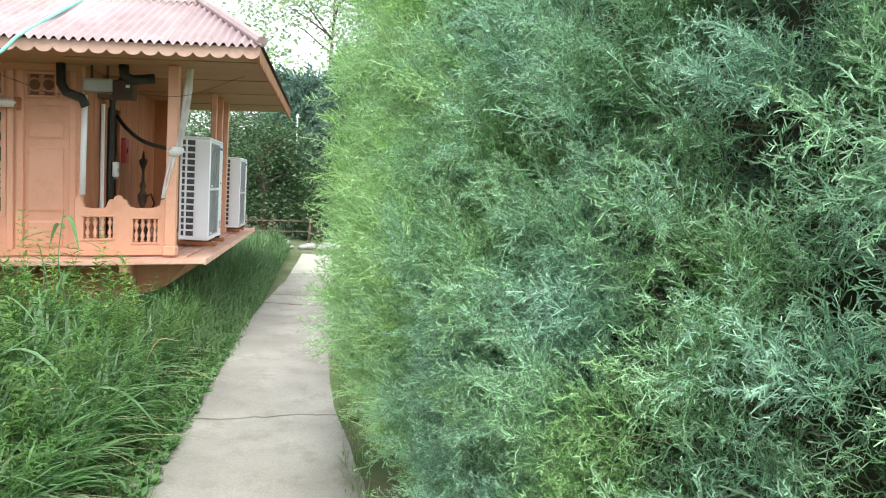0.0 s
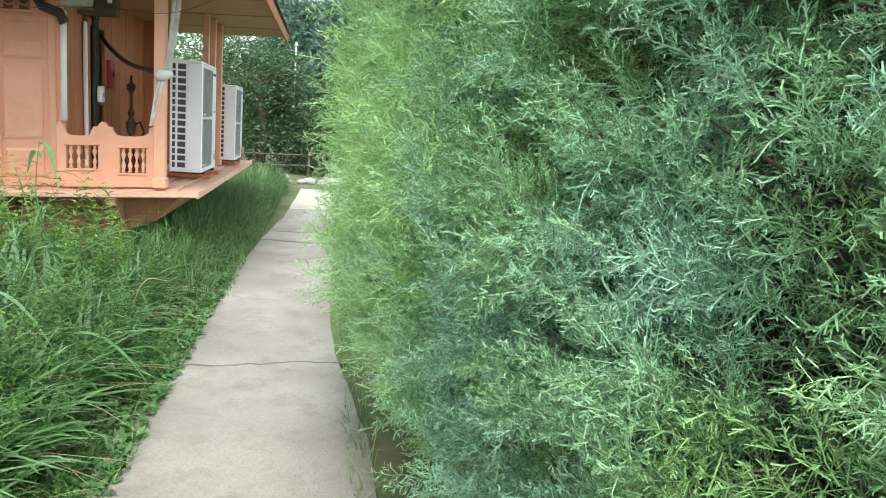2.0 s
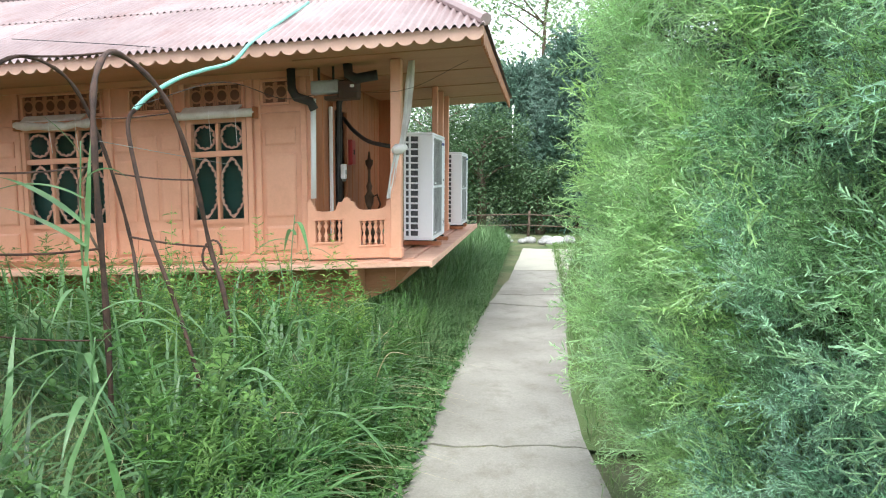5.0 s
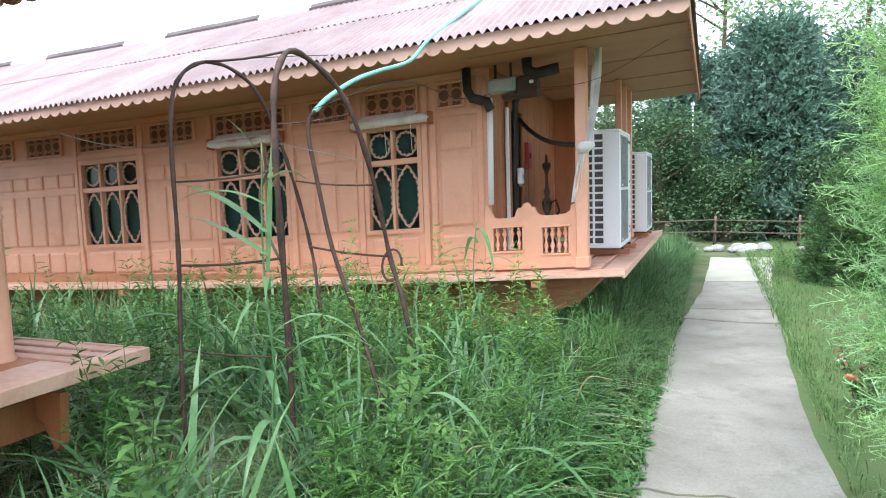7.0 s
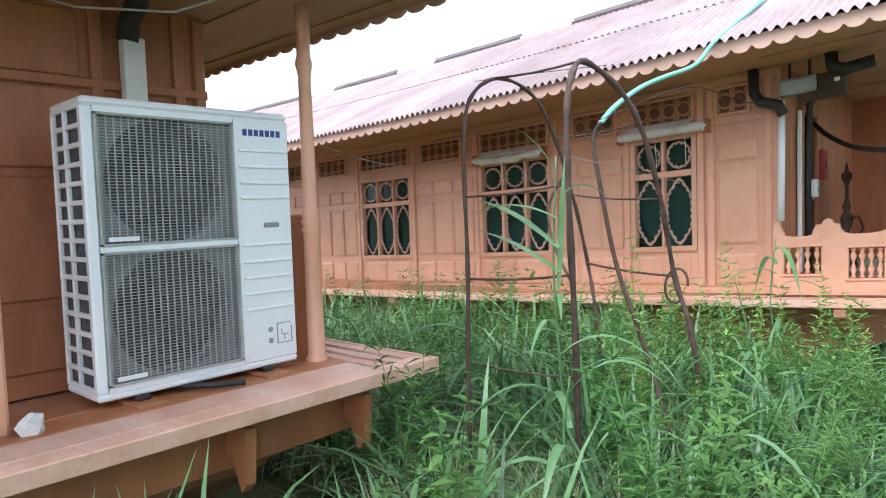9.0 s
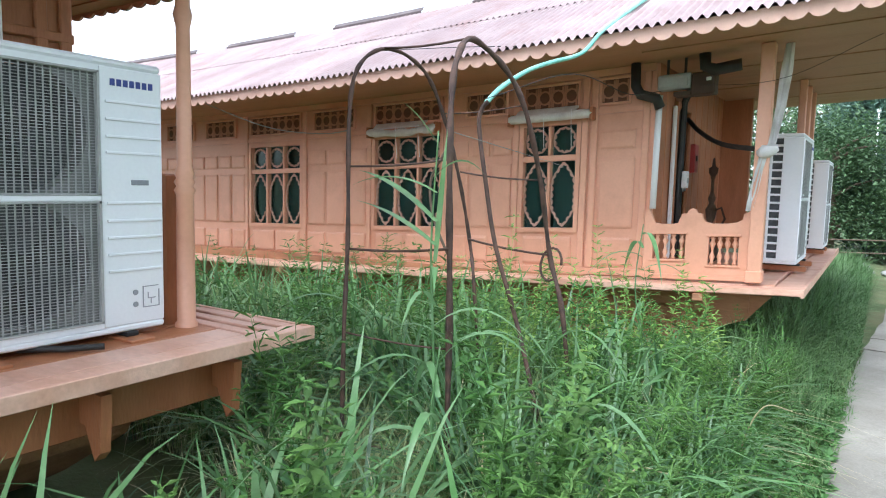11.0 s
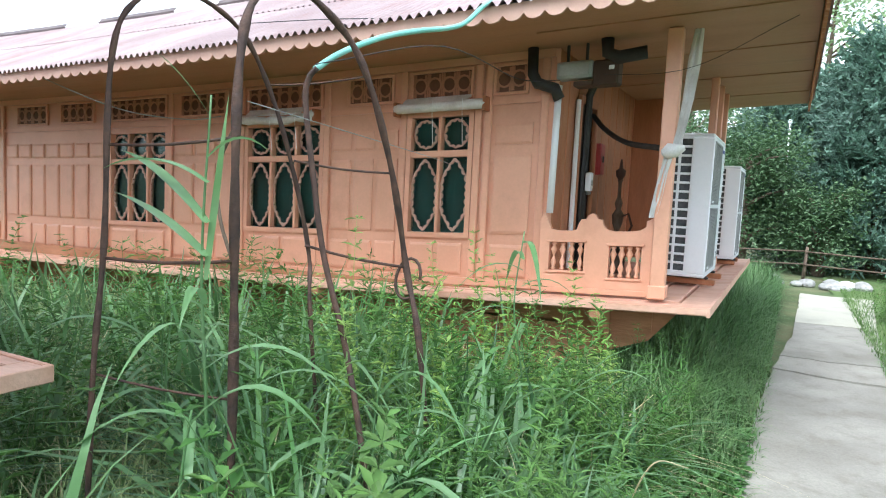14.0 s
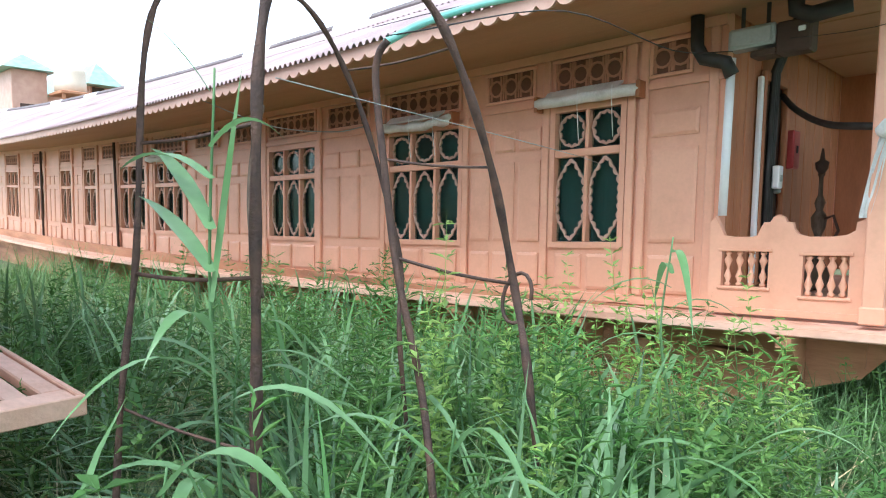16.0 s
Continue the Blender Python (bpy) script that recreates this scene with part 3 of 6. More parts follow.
# rolled blinds over three windows
for a, b, sag, torn in ((-1.52, -0.66, 0.0, False), (-3.36, -2.42, 0.03, True), (-8.7, -7.75, 0.02, True)):
    m = Mesh()
    z = 2.262
    pts = [(a + (b - a) * i / 8, YW - 0.10 - 0.012 * math.sin(i * 2.1), z - sag * math.sin(i / 8 * math.pi) + (0.012 * math.sin(i * 3.3) if torn else 0)) for i in range(9)]
    m.tube(pts, [0.042 + (0.010 * math.sin(i * 1.9) if torn else 0.002 * (i % 2)) for i in range(9)], 10)
    blind = part("roller_blind", m.lifted(), CLOTH, boat, "rolled dirty white blind above a window", smooth=True)
    part("top_board", Mesh().add([(a + 0.05, YW - 0.02, 2.36), (b - 0.16, YW - 0.02, 2.36), (b - 0.18, YW - 0.10, 2.30), (a + 0.06, YW - 0.10, 2.30), (a + 0.05, YW - 0.02, 2.345), (b - 0.16, YW - 0.02, 2.345), (b - 0.18, YW - 0.10, 2.285), (a + 0.06, YW - 0.10, 2.285)], [(0, 3, 2, 1), (4, 5, 6, 7), (0, 1, 5, 4), (1, 2, 6, 5), (2, 3, 7, 6), (3, 0, 4, 7)]).lifted(), CLOTH, blind)
    for x in (a, b):
        part("bracket", Mesh().box((x - 0.015, YW - 0.13, 2.20), (x + 0.015, YW - 0.02, 2.32), 0.004).lifted(), ORANGE_DARK, blind)
    for x in (a + (b - a) * 0.45, a + (b - a) * 0.78):
        part("cord", Mesh().tube([(x, YW - 0.14, 2.31), (x + 0.005, YW - 0.15, 2.2), (x - 0.004, YW - 0.10, 1.95)], 0.003, 5).lifted(), PVC, blind)

# walkway planks on brackets, a lip along the edge, and the front deck
deck = part("deck", Mesh().box((-0.2, YW - 0.1, 0.63), (XD - 0.12, 11.97, 0.66)).lifted(), HULL, boat, "salmon painted plank deck and walkway")
ystarts = [8.53, 8.74]
for i, y in enumerate(ystarts):
    inset = y - YD
    for a, b in run(X0, XD - inset, 3.1):
        m = Mesh()
        for c, d in run(a, b, 0.5):
            m.box((c, y, 0.662 + 0.010 * i), (d, y + 0.205, 0.712 + 0.010 * i))
        part("plank", m.weld().lifted(), DECKWOOD, deck)
for i in range(4):
    x1 = XD - 0.225 * i
    m = Mesh().box((x1 - 0.205, YD + 0.207 + 0.225 * min(i, 1), 0.662 + 0.010 * i), (x1, 13.40, 0.712 + 0.010 * i), 0.006)
    part("plank", m.lifted(), DECKWOOD, deck)
m = Mesh()
for a, b in run(X0, XD, 0.5):
    m.box((a, YD - 0.022, 0.672), (b, YD - 0.001, 0.716))
m.box((XD + 0.001, YD - 0.02, 0.655), (XD + 0.022, 13.40, 0.718))
part("edge_board", m.weld().lifted(), DECKWOOD, deck)
m = Mesh().box((-0.1, YW, 0.69), (0.34, 11.9, 0.745))
part("porch_floor", m.lifted(), DECKWOOD, deck)
for x in [0.45, -0.9, -2.1, -3.3, -4.5, -5.7, -7.0, -8.3, -9.6, -11.0]:
    m = Mesh().slab([(8.48, 0.655), (8.48, 0.60), (8.54, 0.57), (8.60, 0.50), (8.72, 0.40), (8.79, 0.36), (8.79, 0.655)], x - 0.04, x + 0.04, 0)
    part("bracket", m.lifted(), HULL, boat, "carved wooden walkway bracket")

# hull with a raked bow
hull = Mesh()
prof = [(0.98, 0.74), (0.78, 0.50), (0.35, 0.33), (-0.1, 0.10), (-0.5, -0.25), (X0, -0.25), (X0, 0.35), (-6, 0.46), (-2, 0.62)]
hull.slab(prof, 8.82, 12.0, 1)
hull_ob = part("hull", hull, HULL, boat, "weathered brown planked hull with raked bow")
for k, z in enumerate((0.15, 0.42, 0.62)):
    m = Mesh()
    for a, b in run(X0, {0: -0.15, 1: 0.45, 2: 0.8}[k], 0.6):
        m.box((a, 8.795, z - 0.10 + S(b) * 0.5), (b, 8.818, z + 0.11 + S(b) * 0.5))
    part("hull_plank", m, HULL, hull_ob)

# porch posts and balustrade
for k, (x, y) in enumerate(((0.835, 8.71), (0.90, 10.78), (0.90, 11.3), (0.90, 11.86))):
    m = Mesh()
    r = 0.052 if k == 0 else 0.036
    m.box((x - r, y - r, 0.742), (x + r, y + r, 2.66), 0.008)
    m.box((x - r - 0.012, y - r - 0.012, 0.742), (x + r + 0.012, y + r + 0.012, 0.84), 0.008)
    part("post", m.lifted(), ORANGE, boat, "orange painted porch post")
cloth = Mesh()
for line in (
    [((0.985, 8.70, 2.64), 0.03), ((0.97, 8.68, 2.42), 0.045), ((0.95, 8.665, 2.15), 0.04), ((0.925, 8.645, 1.95), 0.032), ((0.90, 8.64, 1.81), 0.03)],
    [((0.86, 8.64, 1.80), 0.03), ((0.825, 8.65, 1.66), 0.03), ((0.80, 8.66, 1.50), 0.034), ((0.775, 8.67, 1.36), 0.03), ((0.765, 8.672, 1.33), 0.02)],
):
    n0, k = len(cloth.v), 7
    for i, (c, w) in enumerate(line):
        for e in range(k):
            u = e / (k - 1) - 0.5
            cloth.v.append((c[0] + 2 * w * u, c[1] + 0.018 * math.sin(e * 2.4 + i), c[2]))
    cloth.f += [(n0 + i * k + e, n0 + i * k + e + 1, n0 + (i + 1) * k + e + 1, n0 + (i + 1) * k + e) for i in range(len(line) - 1) for e in range(k - 1)]
cloth.tube([(0.815, 8.645, 1.79), (0.85, 8.63, 1.80), (0.90, 8.625, 1.80), (0.955, 8.645, 1.82)], [0.03, 0.055, 0.05, 0.02], 9)
solo("wrapped_cloth", cloth.lifted(), CLOTH, "white cloth strip knotted round the porch post", "cloth", smooth=True)

yb0, yb1 = 8.74, 8.785
top = [(-0.09, 1.32), (-0.06, 1.36), (-0.03, 1.30), (0.0, 1.235), (0.05, 1.225), (0.16, 1.225), (0.20, 1.235), (0.215, 1.28), (0.235, 1.315), (0.27, 1.315), (0.285, 1.345), (0.315, 1.36), (0.345, 1.345), (0.36, 1.315), (0.395, 1.31), (0.405, 1.27), (0.43, 1.24), (0.48, 1.225), (0.60, 1.225), (0.68, 1.235), (0.72, 1.26), (0.725, 1.305), (0.76, 1.32), (0.79, 1.35), (0.845, 1.38)]
holes = [(-0.01, 0.27, 0.915, 1.135), (0.46, 0.70, 0.875, 1.115)]


def top_at(x):
    return float(np.interp(x, [p[0] for p in top], [p[1] for p in top]))


m = Mesh()
grid = sorted({p[0] for p in top} | {h for q in holes for h in q[:2]})
for a, b in zip(grid, grid[1:]):
    hole = next((h for h in holes if h[0] <= (a + b) / 2 <= h[1]), None)
    if hole:
        m.slab([(a, 0.742), (b, 0.742), (b, hole[2]), (a, hole[2])], yb0, yb1)
        m.slab([(a, hole[3]), (b, hole[3]), (b, top_at(b)), (a, top_at(a))], yb0, yb1)
    else:
        m.slab([(a, 0.742), (b, 0.742), (b, top_at(b)), (a, top_at(a))], yb0, yb1)
bal = part("balustrade", m.weld().lifted(), ORANGE, boat, "orange porch balustrade with carved curved top")
for h in holes:
    for z0, z1 in ((h[2] - 0.02, h[2]), (h[3], h[3] + 0.02)):
        part("bead", Mesh().box((h[0] - 0.02, yb0 - 0.012, z0), (h[1] + 0.02, yb0 - 0.001, z1), 0.004).lifted(), ORANGE, bal)
part("bead", Mesh().box((-0.09, yb0 - 0.014, 0.742), (0.845, yb0 - 0.001, 0.785), 0.004).lifted(), ORANGE, bal)
for h in holes:
    k = 4
    for i in range(k):
        x = h[0] + (h[1] - h[0]) * (i + 0.5) / k
        H = h[3] - h[2]
        prof = [(0, 0.012), (0.06, 0.022), (0.12, 0.010), (0.28, 0.024), (0.42, 0.012), (0.5, 0.008), (0.58, 0.012), (0.74, 0.026), (0.88, 0.010), (0.94, 0.022), (1, 0.012)]
        b = Mesh().lathe((x, (yb0 + yb1) / 2, h[2]), [(q * H, r) for q, r in prof], 8)
        part("baluster", b.lifted(), ORANGE, bal, smooth=True)

# eaves: scalloped fascia, soffit, roof sheets
fascia = Mesh()


def scalloped(length, drop):
    pts, k = [], max(1, round(length / 0.15))
    for i in range(k):
        for j in range(5):
            t = j / 5
            pts.append(((i + t) * length / k, -drop * (math.sin(math.pi * t) ** 0.6)))
    return pts + [(length, 0)]


for a, b in run(X0, XE, 1.0):
    pts = [(a + p, 2.63 + q) for p, q in scalloped(b - a, 0.04)]
    for (p0, q0), (p1, q1) in zip(pts, pts[1:]):
        fascia.slab([(p0, q0), (p1, q1), (p1, 2.70), (p0, 2.70)], YE, YE + 0.022)
fascia.weld().lifted()
part("fascia", fascia, PINK, boat, "salmon fascia board with scalloped lower edge")
front = Mesh()
z0 = S(XE)
pts = [(YE + 0.022 + p, 2.602 + q) for p, q in scalloped(5.33, 0.045)]
for (p0, q0), (p1, q1) in zip(pts, pts[1:]):
    front.slab([(p0, q0 + z0), (p1, q1 + z0), (p1, 2.70 + z0), (p0, 2.70 + z0)], XE - 0.022, XE, 0)
part("fascia", front.weld(), ORANGE_DARK, boat)
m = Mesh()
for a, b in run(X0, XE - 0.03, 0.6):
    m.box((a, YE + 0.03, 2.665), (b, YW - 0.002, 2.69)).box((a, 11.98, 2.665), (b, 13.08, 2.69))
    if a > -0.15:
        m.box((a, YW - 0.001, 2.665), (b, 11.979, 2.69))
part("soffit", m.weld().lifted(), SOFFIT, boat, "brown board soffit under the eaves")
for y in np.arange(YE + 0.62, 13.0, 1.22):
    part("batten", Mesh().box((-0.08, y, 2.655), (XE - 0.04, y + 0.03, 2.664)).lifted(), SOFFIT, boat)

XR, ZE, ZR = 0.28, 2.715, 4.02


def sheet(a, b, y0, y1, drop):
    """One corrugated sheet from the eave side up, cut along the hip."""
    pitch, q = 0.076, 6
    n = max(2, int(round((b - a) / pitch * q)))
    v, f = [], []
    for i in range(n + 1):
        x = a + (b - a) * i / n
        cut = YC if x <= XR else YE + (YC - YE) * (XE - x) / (XE - XR)
        for t in (0, 0.5, 1):
            y = min(y0 + (y1 - y0) * t, max(cut, y0))
            z = ZE + (ZR - ZE) * (y - YE) / (YC - YE) + 0.019 * math.cos(2 * math.pi * x / pitch) + drop
            v.append((x, y, z + S(min(x, XR + (x - XR)))))
    for i in range(n):
        for j in (0, 1):
            f.append((i * 3 + j, (i + 1) * 3 + j, (i + 1) * 3 + j + 1, i * 3 + j + 1))
    return Mesh().add(v, f)


roof = part("roof", Mesh().add([(X0, YE, ZE - 0.02), (X0, YC, ZR - 0.02), (X0, 13.13, ZE - 0.02)], [(0, 1, 2)]).lifted(), ORANGE, boat, "faded red corrugated metal roof")
for row, (y0, y1, d) in enumerate(((YE - 0.04, 9.2, 0.0), (9.08, YC, 0.014))):
    for a, b in run(X0, XE + 0.03, 0.83):
        part("roof_sheet", sheet(a, b + 0.03, y0, y1, d + 0.004 * random.random()), ROOF, roof, smooth=True)
m = Mesh()
k = 40
xs = [X0 + (XR - X0) * i / k for i in range(k + 1)]
for x0, x1 in zip(xs, xs[1:]):
    m.add([(x0, YC, ZR + S(x0)), (x1, YC, ZR + S(x1)), (x1, 13.17, ZE + S(x1)), (x0, 13.17, ZE + S(x0))], [(0, 1, 2, 3)])
m.add([(XR, YC, ZR + S(XR)), (XE + 0.03, YE, ZE + S(XE)), (XE + 0.03, 13.17, ZE + S(XE))], [(0, 1, 2)])
m.add([(XR, YC, ZR + S(XR)), (XE + 0.03, 13.17, ZE + S(XE)), (XR, 13.17, ZE + S(XR))], [(0, 1, 2)])
part("far_slope", m, ROOF, roof)
for k, (a, b) in enumerate(run(X0, XR, 0.8)):
    m = Mesh().tube([(a, YC, ZR + 0.03), (b + 0.03, YC, ZR + 0.035)], 0.06, 8)
    part("ridge_cap", m.lifted(), WHITE if k % 3 == 1 and k % 4 else RIDGE, roof)
m = Mesh().tube([(XR, YC, ZR + S(XR) + 0.03), (XE + 0.02, YE, ZE + S(XE) + 0.03)], 0.05, 8)
part("hip_cap", m, ROOF, roof)

# ---- porch fittings of the long houseboat ----
m = Mesh().tube([(-0.055, 8.835, 1.36), (-0.045, 8.84, 2.36)], 0.029, 8)
pipe = solo("conduit", m.lifted(), PVC, "white plastic conduit fixed to the corner of the wall", "pipe", smooth=True)
m = Mesh().tube([(-0.26, 8.80, 2.66), (-0.25, 8.79, 2.46), (-0.20, 8.78, 2.38), (-0.06, 8.79, 2.33), (-0.03, 8.82, 2.25)], 0.045, 8)
solo("lagged_pipe", m.lifted(), BLACK, "black insulated pipe bending under the soffit", "pipe", group="lagged pipes", smooth=True)
m = Mesh().tube([(0.33, 8.78, 2.68), (0.34, 8.78, 2.56), (0.42, 8.79, 2.52), (0.62, 8.82, 2.545)], 0.05, 8)
solo("lagged_pipe", m.lifted(), BLACK, "black insulated pipe bending under the soffit", "pipe", group="lagged pipes", smooth=True)
box = thing("junction_box", "grey metal junction box hung under the porch ceiling", "junction box")
part("casing", Mesh().box((-0.06, 8.80, 2.40), (0.22, 8.93, 2.53), 0.012).lifted(), GREY, box)
part("lid", Mesh().box((-0.04, 8.786, 2.415), (0.20, 8.80, 2.515), 0.008).lifted(), GREY, box)
part("hanger", Mesh().box((0.0, 8.85, 2.53), (0.02, 8.87, 2.67)).lifted(), BLACK, box)
part("hanger", Mesh().box((0.15, 8.85, 2.53), (0.17, 8.87, 2.67)).lifted(), BLACK, box)
box = thing("meter_box", "dark brown meter box with a white knob under the soffit", "meter box")
part("casing", Mesh().box((0.225, 8.80, 2.33), (0.42, 8.95, 2.52), 0.012).lifted(), DARK, box)
part("knob", Mesh().box((0.35, 8.785, 2.44), (0.39, 8.80, 2.47), 0.004).lifted(), PVC, box)
part("shelf", Mesh().box((0.08, 8.80, 2.335), (0.225, 8.95, 2.375), 0.006).lifted(), DARK, box)
part("hanger", Mesh().box((0.30, 8.86, 2.52), (0.32, 8.88, 2.67)).lifted(), BLACK, box)
cables = thing("cable_bundle", "bundle of black cables down the porch wall", "cable")
for dx, r in ((0, 0.022), (0.05, 0.016), (0.09, 0.022)):
    m = Mesh().tube([(-0.055, 9.68 + dx, 0.86), (-0.055, 9.68 + dx, 1.7), (-0.05, 9.69 + dx, 2.4), (0.1, 9.5 + dx, 2.62)], r, 6)
    part("cable", m.lifted(), BLACK, cables, smooth=True)
solo("cable_trunking", Mesh().box((-0.095, 9.49, 0.86), (-0.06, 9.535, 2.35), 0.006).lifted(), PVC, "white cable trunking on the porch wall", "trunking")
m = Mesh().tube(bent([(-0.06, 9.95, 2.26), (0.12, 9.7, 2.10), (0.42, 9.25, 1.93), (0.80, 8.77, 1.83)]), 0.022, 8)
solo("thick_cable", m.lifted(), BLACK, "thick black insulated cable slung across the porch", "cable", smooth=True)
sw = thing("switch_box", "white switch box beside the black cables", "switch")
part("body", Mesh().box((-0.03, 9.70, 1.55), (0.02, 9.80, 1.72), 0.008).lifted(), PVC, sw)
part("rocker", Mesh().box((0.02, 9.73, 1.60), (0.028, 9.77, 1.65), 0.003).lifted(), GREY, sw)
ex = thing("fire_box", "red metal box on the porch wall", "box")
part("casing", Mesh().box((-0.098, 10.17, 1.72), (-0.02, 10.33, 2.02), 0.01).lifted(), RED, ex)
part("handle", Mesh().box((-0.02, 10.23, 1.84), (-0.01, 10.26, 1.90), 0.003).lifted(), BLACK, ex)
orn = thing("hookah", "tall dark metal water pipe standing on the porch", "hookah")
part("base", Mesh().lathe((0.13, 10.4, 0.745), [(0, 0.05), (0.03, 0.09), (0.12, 0.10), (0.22, 0.06), (0.28, 0.03)], 12).lifted(), BARK, orn, smooth=True)
part("stem", Mesh().lathe((0.13, 10.4, 1.025), [(0, 0.025), (0.08, 0.045), (0.14, 0.02), (0.22, 0.05), (0.30, 0.06), (0.36, 0.025), (0.42, 0.04), (0.48, 0.018), (0.62, 0.016), (0.65, 0.03)], 10).lifted(), BARK, orn, smooth=True)
part("bowl", Mesh().lathe((0.13, 10.4, 1.675), [(0, 0.02), (0.04, 0.045), (0.09, 0.05), (0.11, 0.02), (0.2, 0.008)], 10).lifted(), DARK, orn, smooth=True)
part("pipe", Mesh().tube([(0.15, 10.38, 1.3), (0.24, 10.36, 1.34), (0.28, 10.36, 1.22), (0.22, 10.36, 1.08)], 0.012, 6).lifted(), DARK, orn, smooth=True)

# ---- outdoor air conditioning units ----
AW, AD, AH = 0.945, 0.335, 1.21


def air_conditioner(strip=0.0):
    """Front faces +x, the pierced coil side faces -y; origin at the middle of its foot."""
    a = thing("air_conditioner", "white twin-fan outdoor air conditioning unit standing on blocks", "air conditioner", group="air conditioning units")
    x1, y0, y1 = AD / 2, -AW / 2, AW / 2
    t = 0.03 + strip
    part("base_pan", Mesh().box((-x1, y0, 0.0), (x1, y1, 0.03), 0.008), WHITE, a)
    part("top_cover", Mesh().box((-x1, y0, AH - 0.035), (x1, y1, AH), 0.012), WHITE, a)
    part("end_panel", Mesh().box((-x1, y1 - 0.02, 0.03), (x1 - 0.021, y1, AH - 0.035), 0.004), WHITE, a)
    part("corner_panel", Mesh().box((x1 - t, y0, 0.03), (x1, y0 + 0.045, AH - 0.035), 0.008), WHITE, a)
    part("service_panel", Mesh().box((x1 - 0.02, 0.175, 0.03), (x1, y1, AH - 0.035), 0.006), WHITE, a)
    part("middle_bar", Mesh().box((x1 - 0.02, y0 + 0.045, AH / 2 - 0.012), (x1 + 0.004, 0.175, AH / 2 + 0.014), 0.004), WHITE, a)
    part("bottom_bar", Mesh().box((x1 - 0.02, y0 + 0.045, 0.03), (x1, 0.175, 0.055)), WHITE, a)
    part("top_bar", Mesh().box((x1 - 0.02, y0 + 0.045, AH - 0.06), (x1, 0.175, AH - 0.035)), WHITE, a)
    # fan openings, their guards and the fans
    for z0, z1 in ((0.055, AH / 2 - 0.012), (AH / 2 + 0.014, AH - 0.06)):
        ya, yb = y0 + 0.045, 0.175
        yc, zc, r = (ya + yb) / 2, (z0 + z1) / 2, 0.262
        sh, ring = Mesh(), [(yc + r * math.cos(q), zc + r * math.sin(q)) for q in np.linspace(0, 2 * math.pi, 33)[:-1]]
        outer = [(max(ya, min(yb, yc + 0.5 * math.cos(q))), max(z0, min(z1, zc + 0.5 * math.sin(q)))) for q in np.linspace(0, 2 * math.pi, 33)[:-1]]
        v = [(x1 - 0.03, *p) for p in ring] + [(x1 - 0.03, *p) for p in outer] + [(x1 - 0.13, *p) for p in ring]
        f = [(i, (i + 1) % 32, 32 + (i + 1) % 32, 32 + i) for i in range(32)] + [(i, 64 + i, 64 + (i + 1) % 32, (i + 1) % 32) for i in range(32)]
        shroud = part("shroud", sh.add(v, f), SHROUD, a, "white sheet-metal shroud round the fan, its shade painted grey")
        fan = Mesh().tube([(x1 - 0.12, yc, zc), (x1 - 0.055, yc, zc)], [0.06, 0.05], 12)
        for k in range(3):
            q = k * 2.094 + 0.4
            blade = []
            for s, w in ((0.05, 0.25), (0.14, 0.42), (0.225, 0.5)):
                for sgn in (-1, 1):
                    blade.append((x1 - 0.09 - sgn * 0.028, yc + s * math.cos(q + sgn * w), zc + s * math.sin(q + sgn * w)))
            fan.add(blade, [(0, 1, 3, 2), (2, 3, 5, 4)])
        part("fan", fan, BLACK, shroud)
        g = Mesh()
        for z in np.arange(z0 + 0.008, z1, 0.0125):
            g.box((x1 - 0.006, ya, z - 0.0016), (x1 - 0.003, yb, z + 0.0016))
        for y in np.arange(ya + 0.02, yb, 0.030):
            g.box((x1 - 0.010, y - 0.0028, z0), (x1 - 0.006, y + 0.0028, z1))
        g.box((x1 - 0.012, ya, z0), (x1 + 0.006, ya + 0.01, z1)).box((x1 - 0.012, yb - 0.01, z0), (x1 + 0.006, yb, z1)).box((x1 - 0.012, ya, z0), (x1 + 0.006, yb, z0 + 0.009)).box((x1 - 0.012, ya, z1 - 0.009), (x1 + 0.006, yb, z1))
        part("fan_guard", g, WIRE, a, "fine grey wire fan guard")["kind"] = "stuff"
        part("label", Mesh().box((x1 + 0.006, ya + 0.03, z0 + 0.018), (x1 + 0.008, ya + 0.15, z0 + 0.036)), WHITE, a)
    # coil side
    part("coil", Mesh().box((-x1 + 0.02, y0 + 0.02, 0.03), (x1 - t - 0.01, y0 + 0.028, AH - 0.04)).box((-x1 + 0.012, y0 + 0.028, 0.03), (-x1 + 0.02, y1 - 0.03, AH - 0.04)), COIL, a, "dark finned coil")
    lat = Mesh()
    for x in (-x1, (-0.035 if not strip else -x1 + 0.055), x1 - t - 0.008):
        lat.box((x, y0, 0.03), (x + 0.022, y0 + 0.018, AH - 0.035), 0.003)
    rows_n = 15
    for k in range(rows_n + 1):
        z = 0.03 + (AH - 0.075) * k / rows_n
        lat.box((-x1 + 0.005, y0 + 0.001, z), (x1 - t, y0 + 0.017, z + 0.020), 0.003)
    part("side_grille", lat, WHITE, a, "white side grille in two columns")
    # service panel: pressed grooves, lettering, handle, wiring diagram
    for k, z in enumerate((1.02, 0.945, 0.87, 0.80, 0.58, 0.50, 0.425, 0.35, 0.275)):
        part("groove", Mesh().box((x1 - 0.001, 0.20, z), (x1 + 0.007, y1 - 0.012, z + 0.012), 0.002), WHITE, a)
    part("handle", Mesh().box((x1 - 0.001, 0.315, 0.665), (x1 + 0.004, 0.40, 0.688), 0.002), GREYPRINT, a)
    mark = Mesh()
